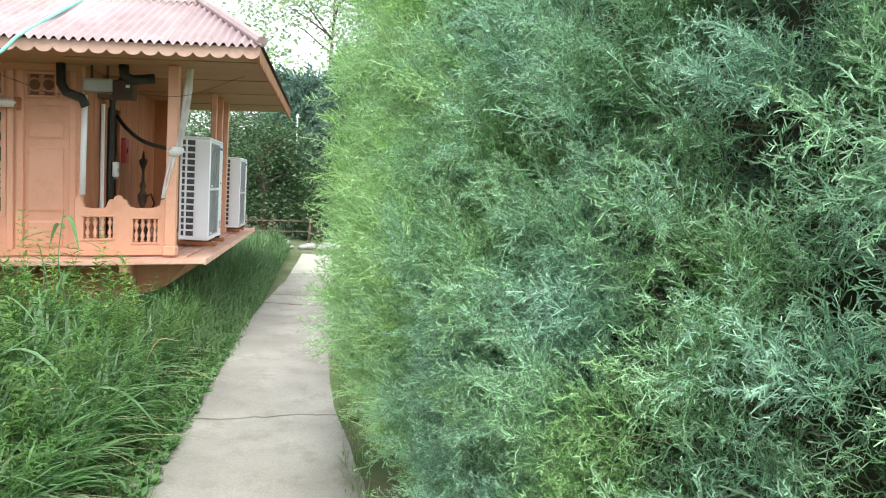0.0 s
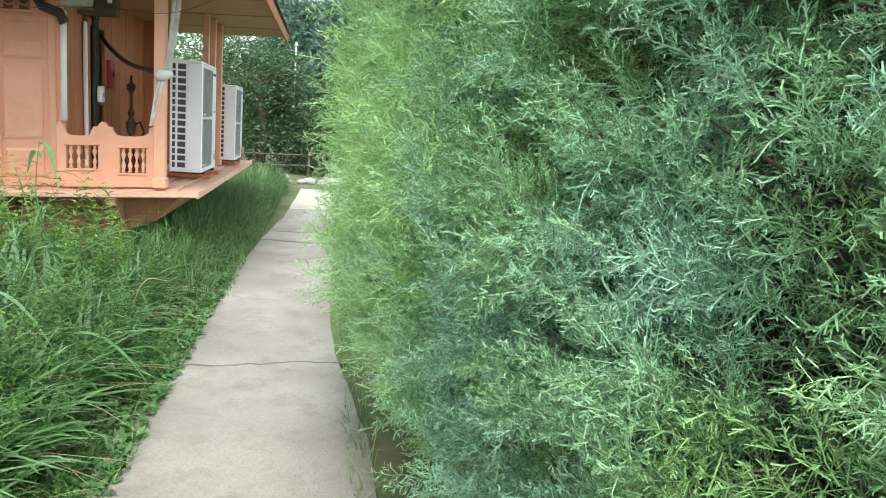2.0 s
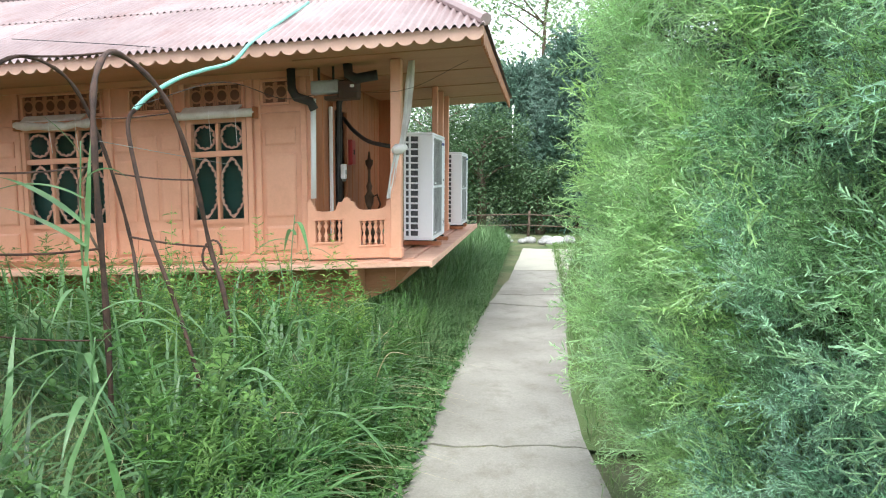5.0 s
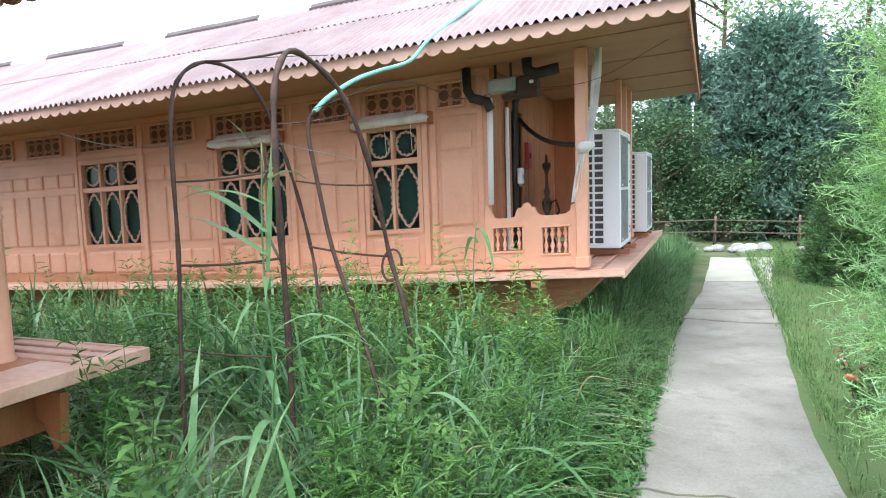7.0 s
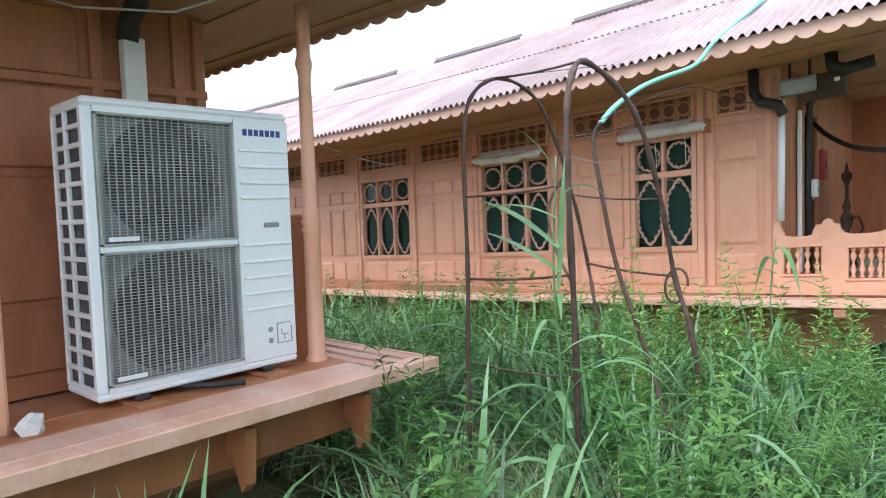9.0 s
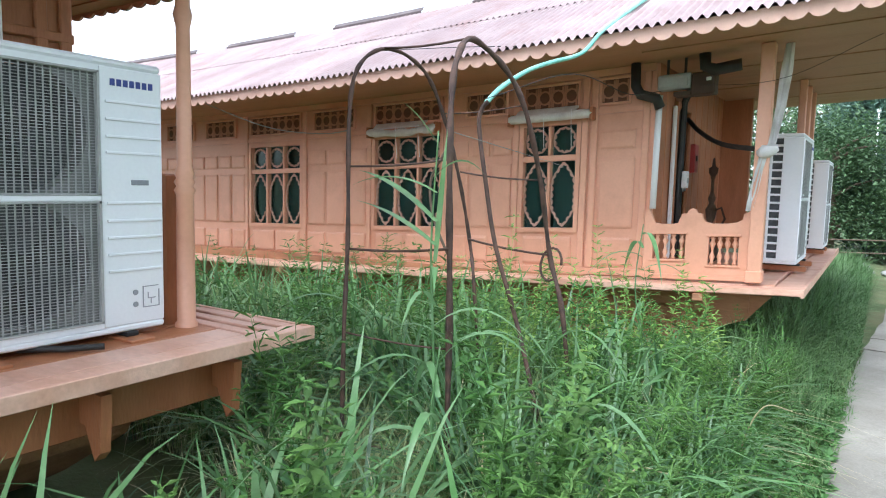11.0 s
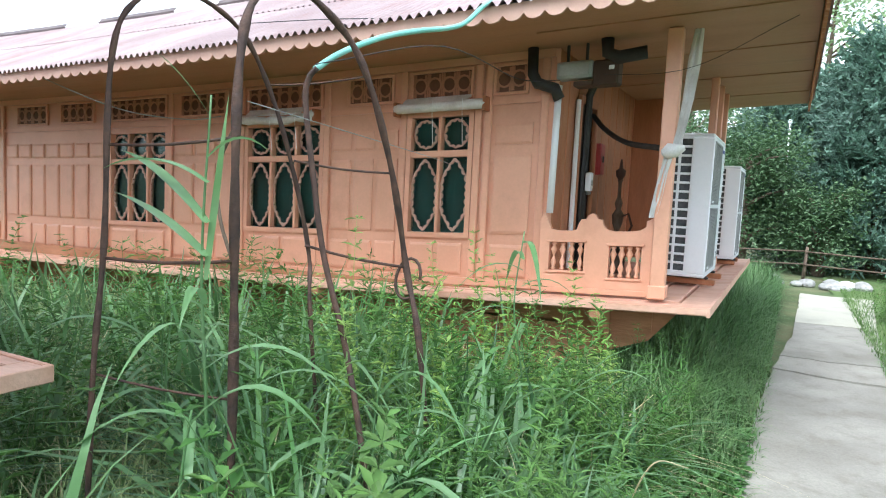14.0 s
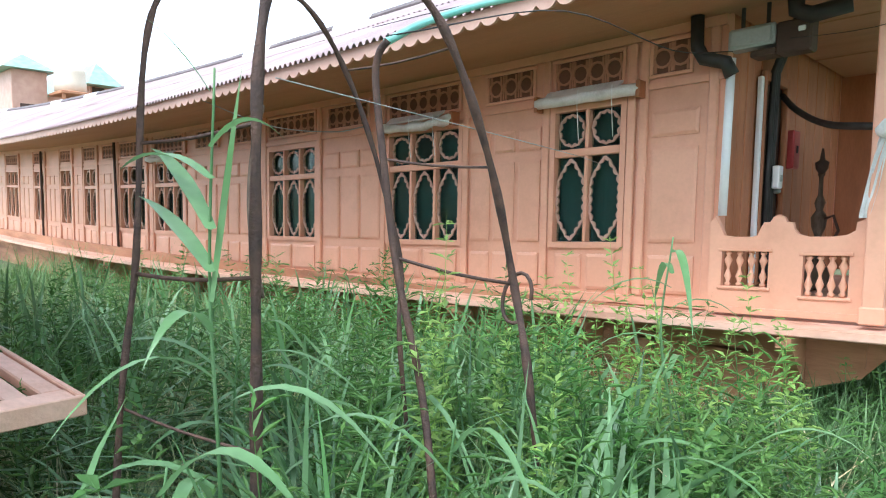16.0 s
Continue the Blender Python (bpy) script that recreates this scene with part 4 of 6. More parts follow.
    for k in range(7):
        y = 0.225 + k * 0.030
        mark.box((x1 + 0.0005, y, 1.095), (x1 + 0.002, y + 0.022, 1.125))
    part("maker_mark", mark, BLUE, a, "row of blue bars")
    d = Mesh()
    for q in ((0.36, 0.10, 0.365, 0.20), (0.44, 0.10, 0.445, 0.18), (0.36, 0.10, 0.445, 0.104), (0.36, 0.196, 0.44, 0.20), (0.385, 0.14, 0.425, 0.144), (0.385, 0.14, 0.389, 0.17), (0.40, 0.115, 0.404, 0.14)):
        d.box((x1 + 0.0005, q[0], q[1]), (x1 + 0.002, q[2], q[3]))
    for z in (0.12, 0.175):
        d.tube([(x1, 0.325, z), (x1 + 0.003, 0.325, z)], 0.013, 10)
    part("diagram", d, GREYPRINT, a)
    for y in (-0.30, 0.30):
        part("foot", Mesh().box((-x1 - 0.01, y - 0.03, -0.022), (x1 + 0.015, y + 0.03, -0.001), 0.004), BLACK, a)
    return a


ac = air_conditioner()
ac.location = (-1.16 - AD / 2, 4.20, 0.878)
ac1 = air_conditioner(0.135)
ac1.location = (0.88, 10.15, 0.915)
ac1["label"] = "white outdoor air conditioning unit on the porch deck"
ac2 = copy_thing(ac1, pose(0.96, 12.40, 0.915))
ac2.scale = (0.92, 0.86, 0.88)
ac2["label"] = "white outdoor air conditioning unit at the far end of the deck"
for y, z0 in ((9.85, 0.742 + S(0.9)), (10.45, 0.742 + S(0.9)), (12.14, 0.742 + S(0.9)), (12.66, 0.742 + S(0.9))):
    solo("wooden_block", Mesh().box((0.68, y - 0.045, z0), (1.12, y + 0.045, 0.893), 0.008), ORANGE_DARK, "brown timber block under an air conditioning unit", "block", group="timber blocks")

# ---- the second houseboat ----
LX, LY, LZ = -0.70, 5.17, 0.85
left = thing("houseboat", "orange painted houseboat front with slatted deck and brown soffit", "houseboat")
ld = part("deck", Mesh().box((-9.5, -4.0, LZ - 0.13), (-1.30, 4.75, LZ - 0.075)), HULL, left, "slatted salmon painted deck on brackets")
for k in range(4):
    x1 = LX - 0.001 - 0.21 * k
    if k == 0:
        part("plank", Mesh().box((x1 - 0.11, -4, LZ - 0.05), (x1, LY - 0.002, LZ), 0.005), DECKWOOD, ld)
    else:
        part("plank", Mesh().box((LX - 0.13 - 0.2 * k, -4, LZ - 0.055), (LX - 0.13 - 0.2 * k + 0.19, 4.88, LZ - 0.008), 0.005), ORANGE_DARK if k > 1 else DECKWOOD, ld)
for k in range(3):
    y = LY - 0.075 - 0.10 * k
    part("plank", Mesh().box((-9.5, y, LZ - 0.042), (LX - 0.112, y + 0.068, LZ - 0.003 * k), 0.005), DECKWOOD, ld)
part("edge_board", Mesh().box((LX, -4, LZ - 0.062), (LX + 0.022, LY + 0.022, LZ + 0.004), 0.004).box((-9.5, LY, LZ - 0.062), (LX - 0.001, LY + 0.022, LZ + 0.004), 0.004), DECKWOOD, ld)
for y in (4.14, 4.76, 2.9, 1.7):
    m = Mesh().slab([(-0.74, LZ - 0.10), (-0.76, LZ - 0.33), (-0.80, LZ - 0.37), (-0.86, LZ - 0.24), (-1.2, LZ - 0.20), (-1.6, LZ - 0.20), (-1.6, LZ - 0.10)], y - 0.022, y + 0.022, 1)
    part("bracket", m, ORANGE_DARK, left, "carved wooden deck bracket")
part("beam", Mesh().box((-1.0, -4, LZ - 0.30), (-0.9, 4.8, LZ - 0.13), 0.006), ORANGE_DARK, left)
part("hull", Mesh().slab([(-1.05, LZ - 0.13), (-1.3, LZ - 0.5), (-1.9, LZ - 0.85), (-2.4, -0.25), (-9.5, -0.25), (-9.5, LZ - 0.13)], -4, 4.55, 1), HULL, left, "weathered brown hull")
for z in (0.30, 0.52):
    part("hull_plank", Mesh().add([(-1.28 - (0.52 - z) * 1.3, -4, z - 0.09), (-1.28 - (0.52 - z) * 1.3, 4.56, z - 0.09), (-1.10 - (0.52 - z) * 1.3, 4.56, z + 0.09), (-1.10 - (0.52 - z) * 1.3, -4, z + 0.09)], [(0, 1, 2, 3)]), HULL, left)
# cabin front behind the unit, with panels; the side wall behind
m = Mesh().box((-2.0, -4, LZ - 0.06), (-1.9, 4.66, 2.72)).box((-9.5, 4.56, LZ - 0.06), (-2.0, 4.66, 2.72))
lw = part("wall", m, ORANGE_DARK, left, "brown orange varnished panelled cabin front")
for y0, y1 in ((3.42, 4.03), (2.78, 3.40), (2.1, 2.76), (1.2, 2.08)):
    for z0, z1 in ((0.9, 1.2), (1.24, 1.82), (1.86, 2.24), (2.30, 2.62)):
        m = Mesh().box((-1.9, y0 + 0.03, z0), (-1.882, y1 - 0.03, z1), 0.012)
        part("panel", m, ORANGE_DARK, lw)
for y in (4.50, 4.62, 4.08, 3.41, 2.77):
    part("stile", Mesh().box((-1.9, y - 0.03, LZ - 0.05), (-1.872, y + 0.03, 2.68), 0.006), ORANGE_DARK, lw)
part("rail", Mesh().box((-1.9, -4, 2.25), (-1.87, 4.66, 2.30), 0.006), ORANGE_DARK, lw)
m = Mesh()
prof = [(0, 0.055), (0.06, 0.055), (0.07, 0.045), (0.70, 0.042), (0.72, 0.052), (0.74, 0.04), (0.76, 0.052), (0.78, 0.04), (0.80, 0.048), (0.84, 0.036), (1.5, 0.033), (1.56, 0.046), (1.60, 0.035), (1.86, 0.038)]
m.lathe((-1.20, 4.82, LZ - 0.05), prof, 12)
part("post", m, ORANGE, left, "turned orange porch post with ring mouldings", smooth=True)
part("post", Mesh().box((-1.24, 3.33, LZ - 0.05), (-1.16, 3.425, 1.50), 0.012).box((-1.25, 3.36, 1.50), (-1.16, 3.425, 1.56), 0.01), ORANGE, left, "short orange newel post")
part("pilaster", Mesh().box((-1.50, 4.76, LZ - 0.06), (-1.28, 4.84, 1.60), 0.01), ORANGE_DARK, left)
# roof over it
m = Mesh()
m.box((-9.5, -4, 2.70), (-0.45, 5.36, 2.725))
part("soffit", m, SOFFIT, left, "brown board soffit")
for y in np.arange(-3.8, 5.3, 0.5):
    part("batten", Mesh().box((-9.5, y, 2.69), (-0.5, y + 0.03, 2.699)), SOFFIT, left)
m = Mesh()
for (p0, q0), (p1, q1) in zip(scalloped(9.1, 0.045), scalloped(9.1, 0.045)[1:]):
    m.slab([(-9.5 + p0, 2.69 + q0 * 0.6), (-9.5 + p1, 2.69 + q1 * 0.6), (-9.5 + p1, 2.76), (-9.5 + p0, 2.76)], 5.36, 5.38)
for (p0, q0), (p1, q1) in zip(scalloped(9.3, 0.045), scalloped(9.3, 0.045)[1:]):
    m.slab([(-4 + p0, 2.69 + q0 * 0.6), (-4 + p1, 2.69 + q1 * 0.6), (-4 + p1, 2.76), (-4 + p0, 2.76)], -0.45, -0.43, 0)
part("fascia", m.weld(), PINK, left, "salmon scalloped fascia")
n = 700
m = Mesh()
for i in range(n + 1):
    x = -9.5 + 9.1 * i / n
    for y, z in ((5.42, 2.775), (2.7, 4.05)):
        m.v.append((x if z < 3 else min(x, -1.7), y, z + 0.011 * math.cos(2 * math.pi * x / 0.076)))
m.f = [(i * 2, i * 2 + 2, i * 2 + 3, i * 2 + 1) for i in range(n)]
part("roof", m, ROOF, left, "faded red corrugated metal roof", smooth=True)
part("far_slope", Mesh().add([(-9.5, 2.7, 4.05), (-1.7, 2.7, 4.05), (-0.4, 5.4, 2.77), (-0.4, -4, 2.77), (-9.5, -4, 2.77)], [(0, 1, 3, 4), (1, 2, 3)]), ROOF, left)
part("back_wall", Mesh().box((-9.6, -4, LZ - 0.1), (-9.5, 4.66, 2.72)).box((-9.5, -4.1, LZ - 0.1), (-1.9, -4, 2.72)), ORANGE, left)
for y in (3.90, 4.50):
    solo("wooden_block", Mesh().box((-1.50, y - 0.06, LZ - 0.03), (-1.06, y + 0.06, 0.8555), 0.004), ORANGE_DARK, "brown timber block under an air conditioning unit", "block", group="timber blocks")
duct = thing("cable_duct", "grey white cable duct rising behind the air conditioner", "duct")
part("duct", Mesh().box((-1.885, 4.19, 0.95), (-1.82, 4.30, 2.52), 0.006), PVC, duct)
part("pipe", Mesh().tube([(-1.84, 4.22, 2.50), (-1.83, 4.23, 2.60), (-1.70, 4.22, 2.66), (-1.2, 4.0, 2.67)], 0.055, 8), BLACK, duct, "black insulated pipe", True)
m = Mesh().tube([(-1.45, 4.0, 0.875), (-1.22, 4.05, 0.87), (-1.10, 4.18, 0.865), (-1.03, 4.30, 0.865)], 0.014, 6)
solo("power_cable", m, BLACK, "black cable lying under the air conditioner", "cable", smooth=True)
solo("crumpled_paper", Mesh().tube([(-1.12, 3.47, 0.845), (-1.11, 3.48, 0.87), (-1.13, 3.50, 0.89), (-1.12, 3.52, 0.90)], [0.05, 0.045, 0.03, 0.005], 6), CLOTH, "crumpled white paper on the deck", "litter")
m = Mesh().tube([(-1.87, 3.7, 2.66), (-1.6, 3.9, 2.55), (-1.3, 4.2, 2.52), (-1.1, 4.4, 2.60), (-1.2, 4.6, 2.69)], 0.006, 5)
solo("loose_wire", m, GREY, "thin grey wire looped under the soffit", "wire", smooth=True)

# ---- rusty garden arch with a hose pole ----
arch = thing("garden_arch", "rusty iron garden arch standing among tall weeds", "garden arch")


big = bent([(0.02, 5.36, -0.1), (0.0, 5.39, 0.9), (-0.03, 5.41, 1.5), (-0.06, 5.45, 1.95), (-0.10, 5.56, 2.2), (-0.19, 5.85, 2.345), (-0.13, 6.12, 2.22), (-0.07, 6.26, 2.0), (-0.05, 6.45, 1.6), (-0.03, 6.58, 1.15), (0.10, 6.52, 0.78), (0.16, 6.62, -0.1)])
small = bent([(-0.47, 5.16, -0.1), (-0.52, 5.23, 0.8), (-0.57, 5.31, 1.3), (-0.62, 5.37, 1.95), (-0.63, 5.47, 2.2), (-0.60, 5.68, 2.30), (-0.57, 5.95, 2.22), (-0.56, 6.15, 1.98), (-0.53, 6.3, 1.6), (-0.50, 6.4, 1.19), (-0.40, 6.3, 0.9), (-0.36, 6.4, -0.1)])
part("hoop", Mesh().tube(big, [0.016 + 0.003 * math.sin(i * 1.3) for i in range(len(big))], 8), RUST, arch, "thick rusty hoop", True)
part("hoop", Mesh().tube(small, [0.011 + 0.002 * math.sin(i * 1.7) for i in range(len(small))], 8), RUST, arch, "thin rusty hoop", True)
for a, b, r in (((-0.53, 5.24, 0.835), (0.01, 5.39, 0.80), 0.006), ((-0.566, 5.306, 1.246), (-0.014, 5.386, 1.279), 0.009), ((-0.60, 5.345, 1.66), (-0.04, 5.43, 1.70), 0.008), ((-0.62, 5.62, 2.295), (-0.18, 5.75, 2.325), 0.009), ((-0.51, 6.38, 1.24), (-0.035, 6.57, 1.16), 0.010), ((-0.53, 6.30, 1.66), (-0.05, 6.44, 1.62), 0.008), ((-0.565, 6.14, 2.0), (-0.08, 6.24, 2.04), 0.006), ((-0.49, 5.18, 0.30), (0.02, 5.36, 0.30), 0.006)):
    q = [Vector(a).lerp(Vector(b), t) + Vector((0, 0, -0.012 * math.sin(t * math.pi))) for t in (0, 0.25, 0.5, 0.75, 1)]
    part("rung", Mesh().tube(q, r * 0.75, 6), RUST, arch, smooth=True)
loop = [(-0.03 + 0.07 * math.cos(t), 6.60 + 0.03 * math.sin(t), 1.10 + 0.10 * math.sin(t)) for t in np.linspace(0, 5.2, 14)]
part("wire_loop", Mesh().tube(loop, 0.008, 6), RUST, arch, "twisted iron loop", True)
vine = bent([(-0.09, 5.47, 1.75), (-0.20, 5.50, 1.6), (-0.16, 5.47, 1.42), (-0.03, 5.43, 1.22)])
part("dry_vine", Mesh().tube(vine, 0.007, 6), BARK, arch, "dry reddish vine stem", True)
pole = bent([(0.45, 5.72, -0.1), (0.24, 5.86, 0.45), (0.06, 5.97, 0.85), (-0.10, 6.0, 1.25), (-0.18, 6.01, 1.6), (-0.235, 6.015, 1.9), (-0.225, 6.02, 2.0), (-0.19, 6.03, 2.045)])
hosepole = thing("hose_pole", "dark bent pipe carrying a turquoise hose to the roof", "pole")
part("pole", Mesh().tube(pole, 0.013, 8), RUST, hosepole, "", True)
hp = bent([(-0.20, 6.03, 2.04), (-0.225, 6.25, 2.155), (-0.24, 6.6, 2.30), (-0.225, 6.9, 2.397), (-0.21, 7.4, 2.545), (-0.195, 7.72, 2.75), (-0.16, 8.1, 2.955), (-0.1, 8.9, 3.36)])
part("hose", Mesh().tube(hp, 0.015, 8), HOSE, hosepole, "turquoise garden hose", True)

# thin cables across the garden
for k, (pts, r) in enumerate((
    ([(-0.2, 6.03, 2.06), (-0.1, 7.0, 2.33), (-0.05, 8.0, 2.32), (-0.02, 8.78, 2.44)], 0.003),
    ([(-5.2, 7.78, 2.52), (-4.4, 8.2, 2.20), (-4.0, 8.7, 2.15), (-3.7, 8.88, 2.20)], 0.006),
    ([(-2.9, 8.3, 2.95), (-1.6, 7.9, 2.80), (-0.9, 7.76, 2.72)], 0.004),
    ([(-1.0, 8.9, 1.77), (-0.4, 7.5, 1.75), (-0.07, 5.5, 1.83)], 0.002),
    ([(0.05, 8.87, 2.5), (0.9, 8.6, 2.45), (1.6, 8.0, 2.62)], 0.002),
)):
    solo("wire", Mesh().tube(bent(pts), r, 5), GREY if k % 2 else BLACK, "thin sagging cable strung from the houseboat", "wire", group="garden wires", smooth=True)
for x, dx in ((-9.97, 0.12), (-13.87, 0.05)):
    m = Mesh().tube([(x, YW - 0.06, 0.742), (x - dx * 0.5, YW - 0.06, 1.6), (x - dx, YW - 0.06, 2.60)], 0.022, 8)
    solo("drain_pipe", m.lifted(), DARK, "dark leaning drain pipe against the wall", "pipe", group="drain pipes", smooth=True)

# ---- distance: houses, fence, stones, lamp pole ----
house = thing("house", "pink rendered house with green tiled roof beyond the boats", "house")
part("wall", Mesh().box((-34, 11.45, -0.1), (-26, 12.6, 5.8), 0.02), PINK, house)
part("wall", Mesh().box((-34, 12.61, -0.1), (-26.01, 18, 4.75), 0.02), PINK, house)


def hip(y0, y1, z0, z1):
    ym = (y0 + y1) / 2
    return Mesh().add([(-34.3, y0, z0), (-25.6, y0, z0), (-25.6, y1, z0), (-34.3, y1, z0), (-32, ym, z1), (-26.6, ym, z1)], [(0, 1, 5, 4), (1, 2, 5), (2, 3, 4, 5), (3, 0, 4), (3, 2, 1, 0)])


part("roof", hip(11.1, 12.85, 5.8, 6.45), TILE, house, "green tiled hip roof")
part("attic", Mesh().box((-33, 14.1, 4.75), (-26.2, 15.0, 5.55), 0.02), PINK, house)
part("roof", hip(13.85, 15.2, 5.55, 6.5), TILE, house, "green tiled hip roof")
part("window", Mesh().box((-26.2, 14.2, 5.05), (-26.15, 14.65, 5.5), 0.01), DARK, house)
part("window", Mesh().box((-26.0, 11.7, 3.4), (-25.95, 12.3, 4.6), 0.01), DARK, house)
part("terrace", Mesh().box((-26, 12.62, 4.95), (-24.6, 14.6, 5.06), 0.02), HULL, house)
for y in (12.7, 14.4):
    part("post", Mesh().box((-24.8, y, -0.1), (-24.7, y + 0.1, 4.95)), HULL, house)
for x, y, r, z in ((-25.3, 13.15, 0.52, 5.06), (-27.2, 15.7, 0.5, 4.75)):
    m = Mesh().lathe((x, y, z), [(0, r), (0.35, r * 1.02), (0.40, r * 0.97), (0.7, r), (0.85, r * 0.9), (0.98, r * 0.45), (1.05, r * 0.4)], 20)
    solo("water_tank", m, TANK, "cream plastic water tank on a roof terrace", "water tank", group="water tanks", smooth=True)

fence = thing("rail_fence", "rough grey rail fence at the end of the path", "fence")
for x in (-1.5, 0.3, 2.0, 3.8, 5.6, 7.4):
    part("post", Mesh().tube([(x, 20, -0.1), (x + 0.03, 20, 0.70)], [0.04, 0.03], 7), BARK, fence, smooth=True)
for z in (0.30, 0.58):
    for a, b in ((-1.5, 2.0), (2.0, 5.6), (5.6, 7.5)):
        part("rail", Mesh().tube([(a, 19.94, z + 0.02), ((a + b) / 2, 19.95, z - 0.03), (b, 19.94, z + 0.03)], 0.016, 7), BARK, fence, smooth=True)
for k in range(20):
    r = random.Random(k + 40)
    x, y, s = r.uniform(0.6, 4.2), r.uniform(18.4, 19.6), r.uniform(0.07, 0.18)
    if k < 3:
        x, y, s = 2.5 + 0.25 * k, 19.0, 0.2
    bm = bmesh.new()
    bmesh.ops.create_icosphere(bm, subdivisions=2, radius=s)
    for v in bm.verts:
        v.co *= 1 + 0.3 * noise.noise(v.co * 4 + Vector((k, 0, 0)))
        v.co.z = v.co.z * 0.6 + s * 0.35
    me = bpy.data.meshes.new("stone")
    bm.to_mesh(me)
    me.materials.append(WHITE if k == 1 else STONE)
    o = tagged(new("stone", me), "rough pale grey stone at the path end", "stone", "stones at the path end")
    o.location = (x, y, -0.04)
lamp = thing("lamp_pole", "slender white pole among the far trees", "pole")
part("pole", Mesh().tube([(1.45, 22.7, -0.1), (1.45, 22.7, 3.6)], [0.026, 0.02], 8), PVC, lamp, smooth=True)
part("cap", Mesh().lathe((1.45, 22.7, 3.6), [(0, 0.03), (0.04, 0.05), (0.1, 0.04), (0.12, 0.02)], 8), PVC, lamp)

# ---- plants ----
rng = np.random.default_rng(7)


def np_mesh(name, V, F, mat, smooth=False):
    me = bpy.data.meshes.new(name)
    V, F = np.asarray(V, np.float32), np.asarray(F, np.int32)
    me.vertices.add(len(V))
    me.vertices.foreach_set("co", V.ravel())
    me.loops.add(F.size)
    me.loops.foreach_set("vertex_index", F.ravel())
    me.polygons.add(len(F))
    me.polygons.foreach_set("loop_start", np.arange(0, F.size, 3, dtype=np.int32))
    me.polygons.foreach_set("loop_total", np.full(len(F), 3, np.int32))
    me.materials.append(mat)
    me.update(calc_edges=True)
    return me


def turns(yaw, pitch, roll):
    """Turn matrices that point local x at a yaw and pitch, after a roll about it."""
    cy, sy, cp, sp, cr, sr = np.cos(yaw), np.sin(yaw), np.cos(pitch), np.sin(pitch), np.cos(roll), np.sin(roll)
    ax = np.stack([cy * cp, sy * cp, sp], -1)
    ay0, az0 = np.stack([-sy, cy, 0 * cy], -1), np.stack([-cy * sp, -sy * sp, cp], -1)
    ay = cr[:, None] * ay0 + sr[:, None] * az0
    az = -sr[:, None] * ay0 + cr[:, None] * az0
    return np.stack([ax, ay, az], -1)


def scatter(templates, locs, yaw, pitch, roll, size):
    """Copies of templates laid into one vertex and face list."""
    R = turns(yaw, pitch, roll) * size[:, None, None]
    pick = rng.integers(0, len(templates), len(locs))
    Vs, Fs, n = [], [], 0
    for k, (V, F) in enumerate(templates):
        at = np.where(pick == k)[0]
        if not len(at):
            continue
        W = np.einsum("nij,vj->nvi", R[at], V) + locs[at][:, None]
        Vs.append(W.reshape(-1, 3))
        Fs.append((F[None] + (np.arange(len(at)) * len(V))[:, None, None] + n).reshape(-1, 3))
        n += len(at) * len(V)
    return np.concatenate(Vs), np.concatenate(Fs)


def spray(seed, twigs=11, subs=6, L=0.135, w=0.00135, flat=0.6, blunt=0.65):
    """A forking branchlet of blunt scale-leaved twigs along +x."""
    r = np.random.default_rng(seed)
    V, F = [], []

    def spike(p, d, l, wd, tip):
        d = d / np.linalg.norm(d)
        s = np.cross(d, (0, 0, 1))
        s /= np.linalg.norm(s) + 1e-9
        u = np.cross(s, d)
        q = r.uniform(0, 3.14)
        k = (np.cos(q) * s + np.sin(q) * u) * wd
        n = len(V)
        V.extend([p - k, p + k, p + d * l + k * tip, p + d * l - k * tip])
        F.extend([(n, n + 1, n + 2), (n, n + 2, n + 3)])

    droop, sway, ph = r.uniform(-0.5, 0.25), r.uniform(-0.25, 0.25), r.uniform(0, 6)
    centre = lambda t: np.array([L * t, L * (sway * t * t + 0.05 * np.sin(t * 5 + ph)), -droop * L * t * t])
    for i in range(3):
        a, b = centre(i / 3), centre((i + 1) / 3)
        spike(a, b - a, L / 3 * 1.1, w * 0.9, 0.85)
    for i in range(twigs):
        t = 0.12 + 0.86 * i / (twigs - 1)
        side = 1 if i % 2 else -1
        l = L * (0.46 - 0.24 * t) * r.uniform(0.6, 1.3)
        ang, turn = r.uniform(0.55, 1.05), r.normal(0, flat)
        if i == twigs - 1:
            ang = 0.1
        d = np.array([np.cos(ang), side * np.sin(ang) * np.cos(turn), np.sin(ang) * np.sin(turn)])
        p = centre(t)
        spike(p, d, l, w * 0.85, 0.7)
        e = np.cross(d, r.normal(size=3))
        e /= np.linalg.norm(e)
        for j in range(subs):
            s = 0.25 + 0.7 * j / subs
            d2 = d * r.uniform(0.6, 1.1) + (1 if j % 2 else -1) * e * r.uniform(0.6, 1.1) + 0.22 * r.normal(size=3)
            spike(p + d * l * s, d2, r.uniform(0.009, 0.018) * L / 0.135, w, blunt)
    return np.array(V), np.array(F)


SPRAYS = [spray(k) for k in range(12)]
COARSE_SPRAYS = [spray(k + 40, 10, 4, 0.19, 0.0018, 0.7, 0.4) for k in range(6)]
ROUGH_SPRAYS = [spray(k + 20, 8, 3, 0.3, 0.010, 0.3, 0.3) for k in range(4)]


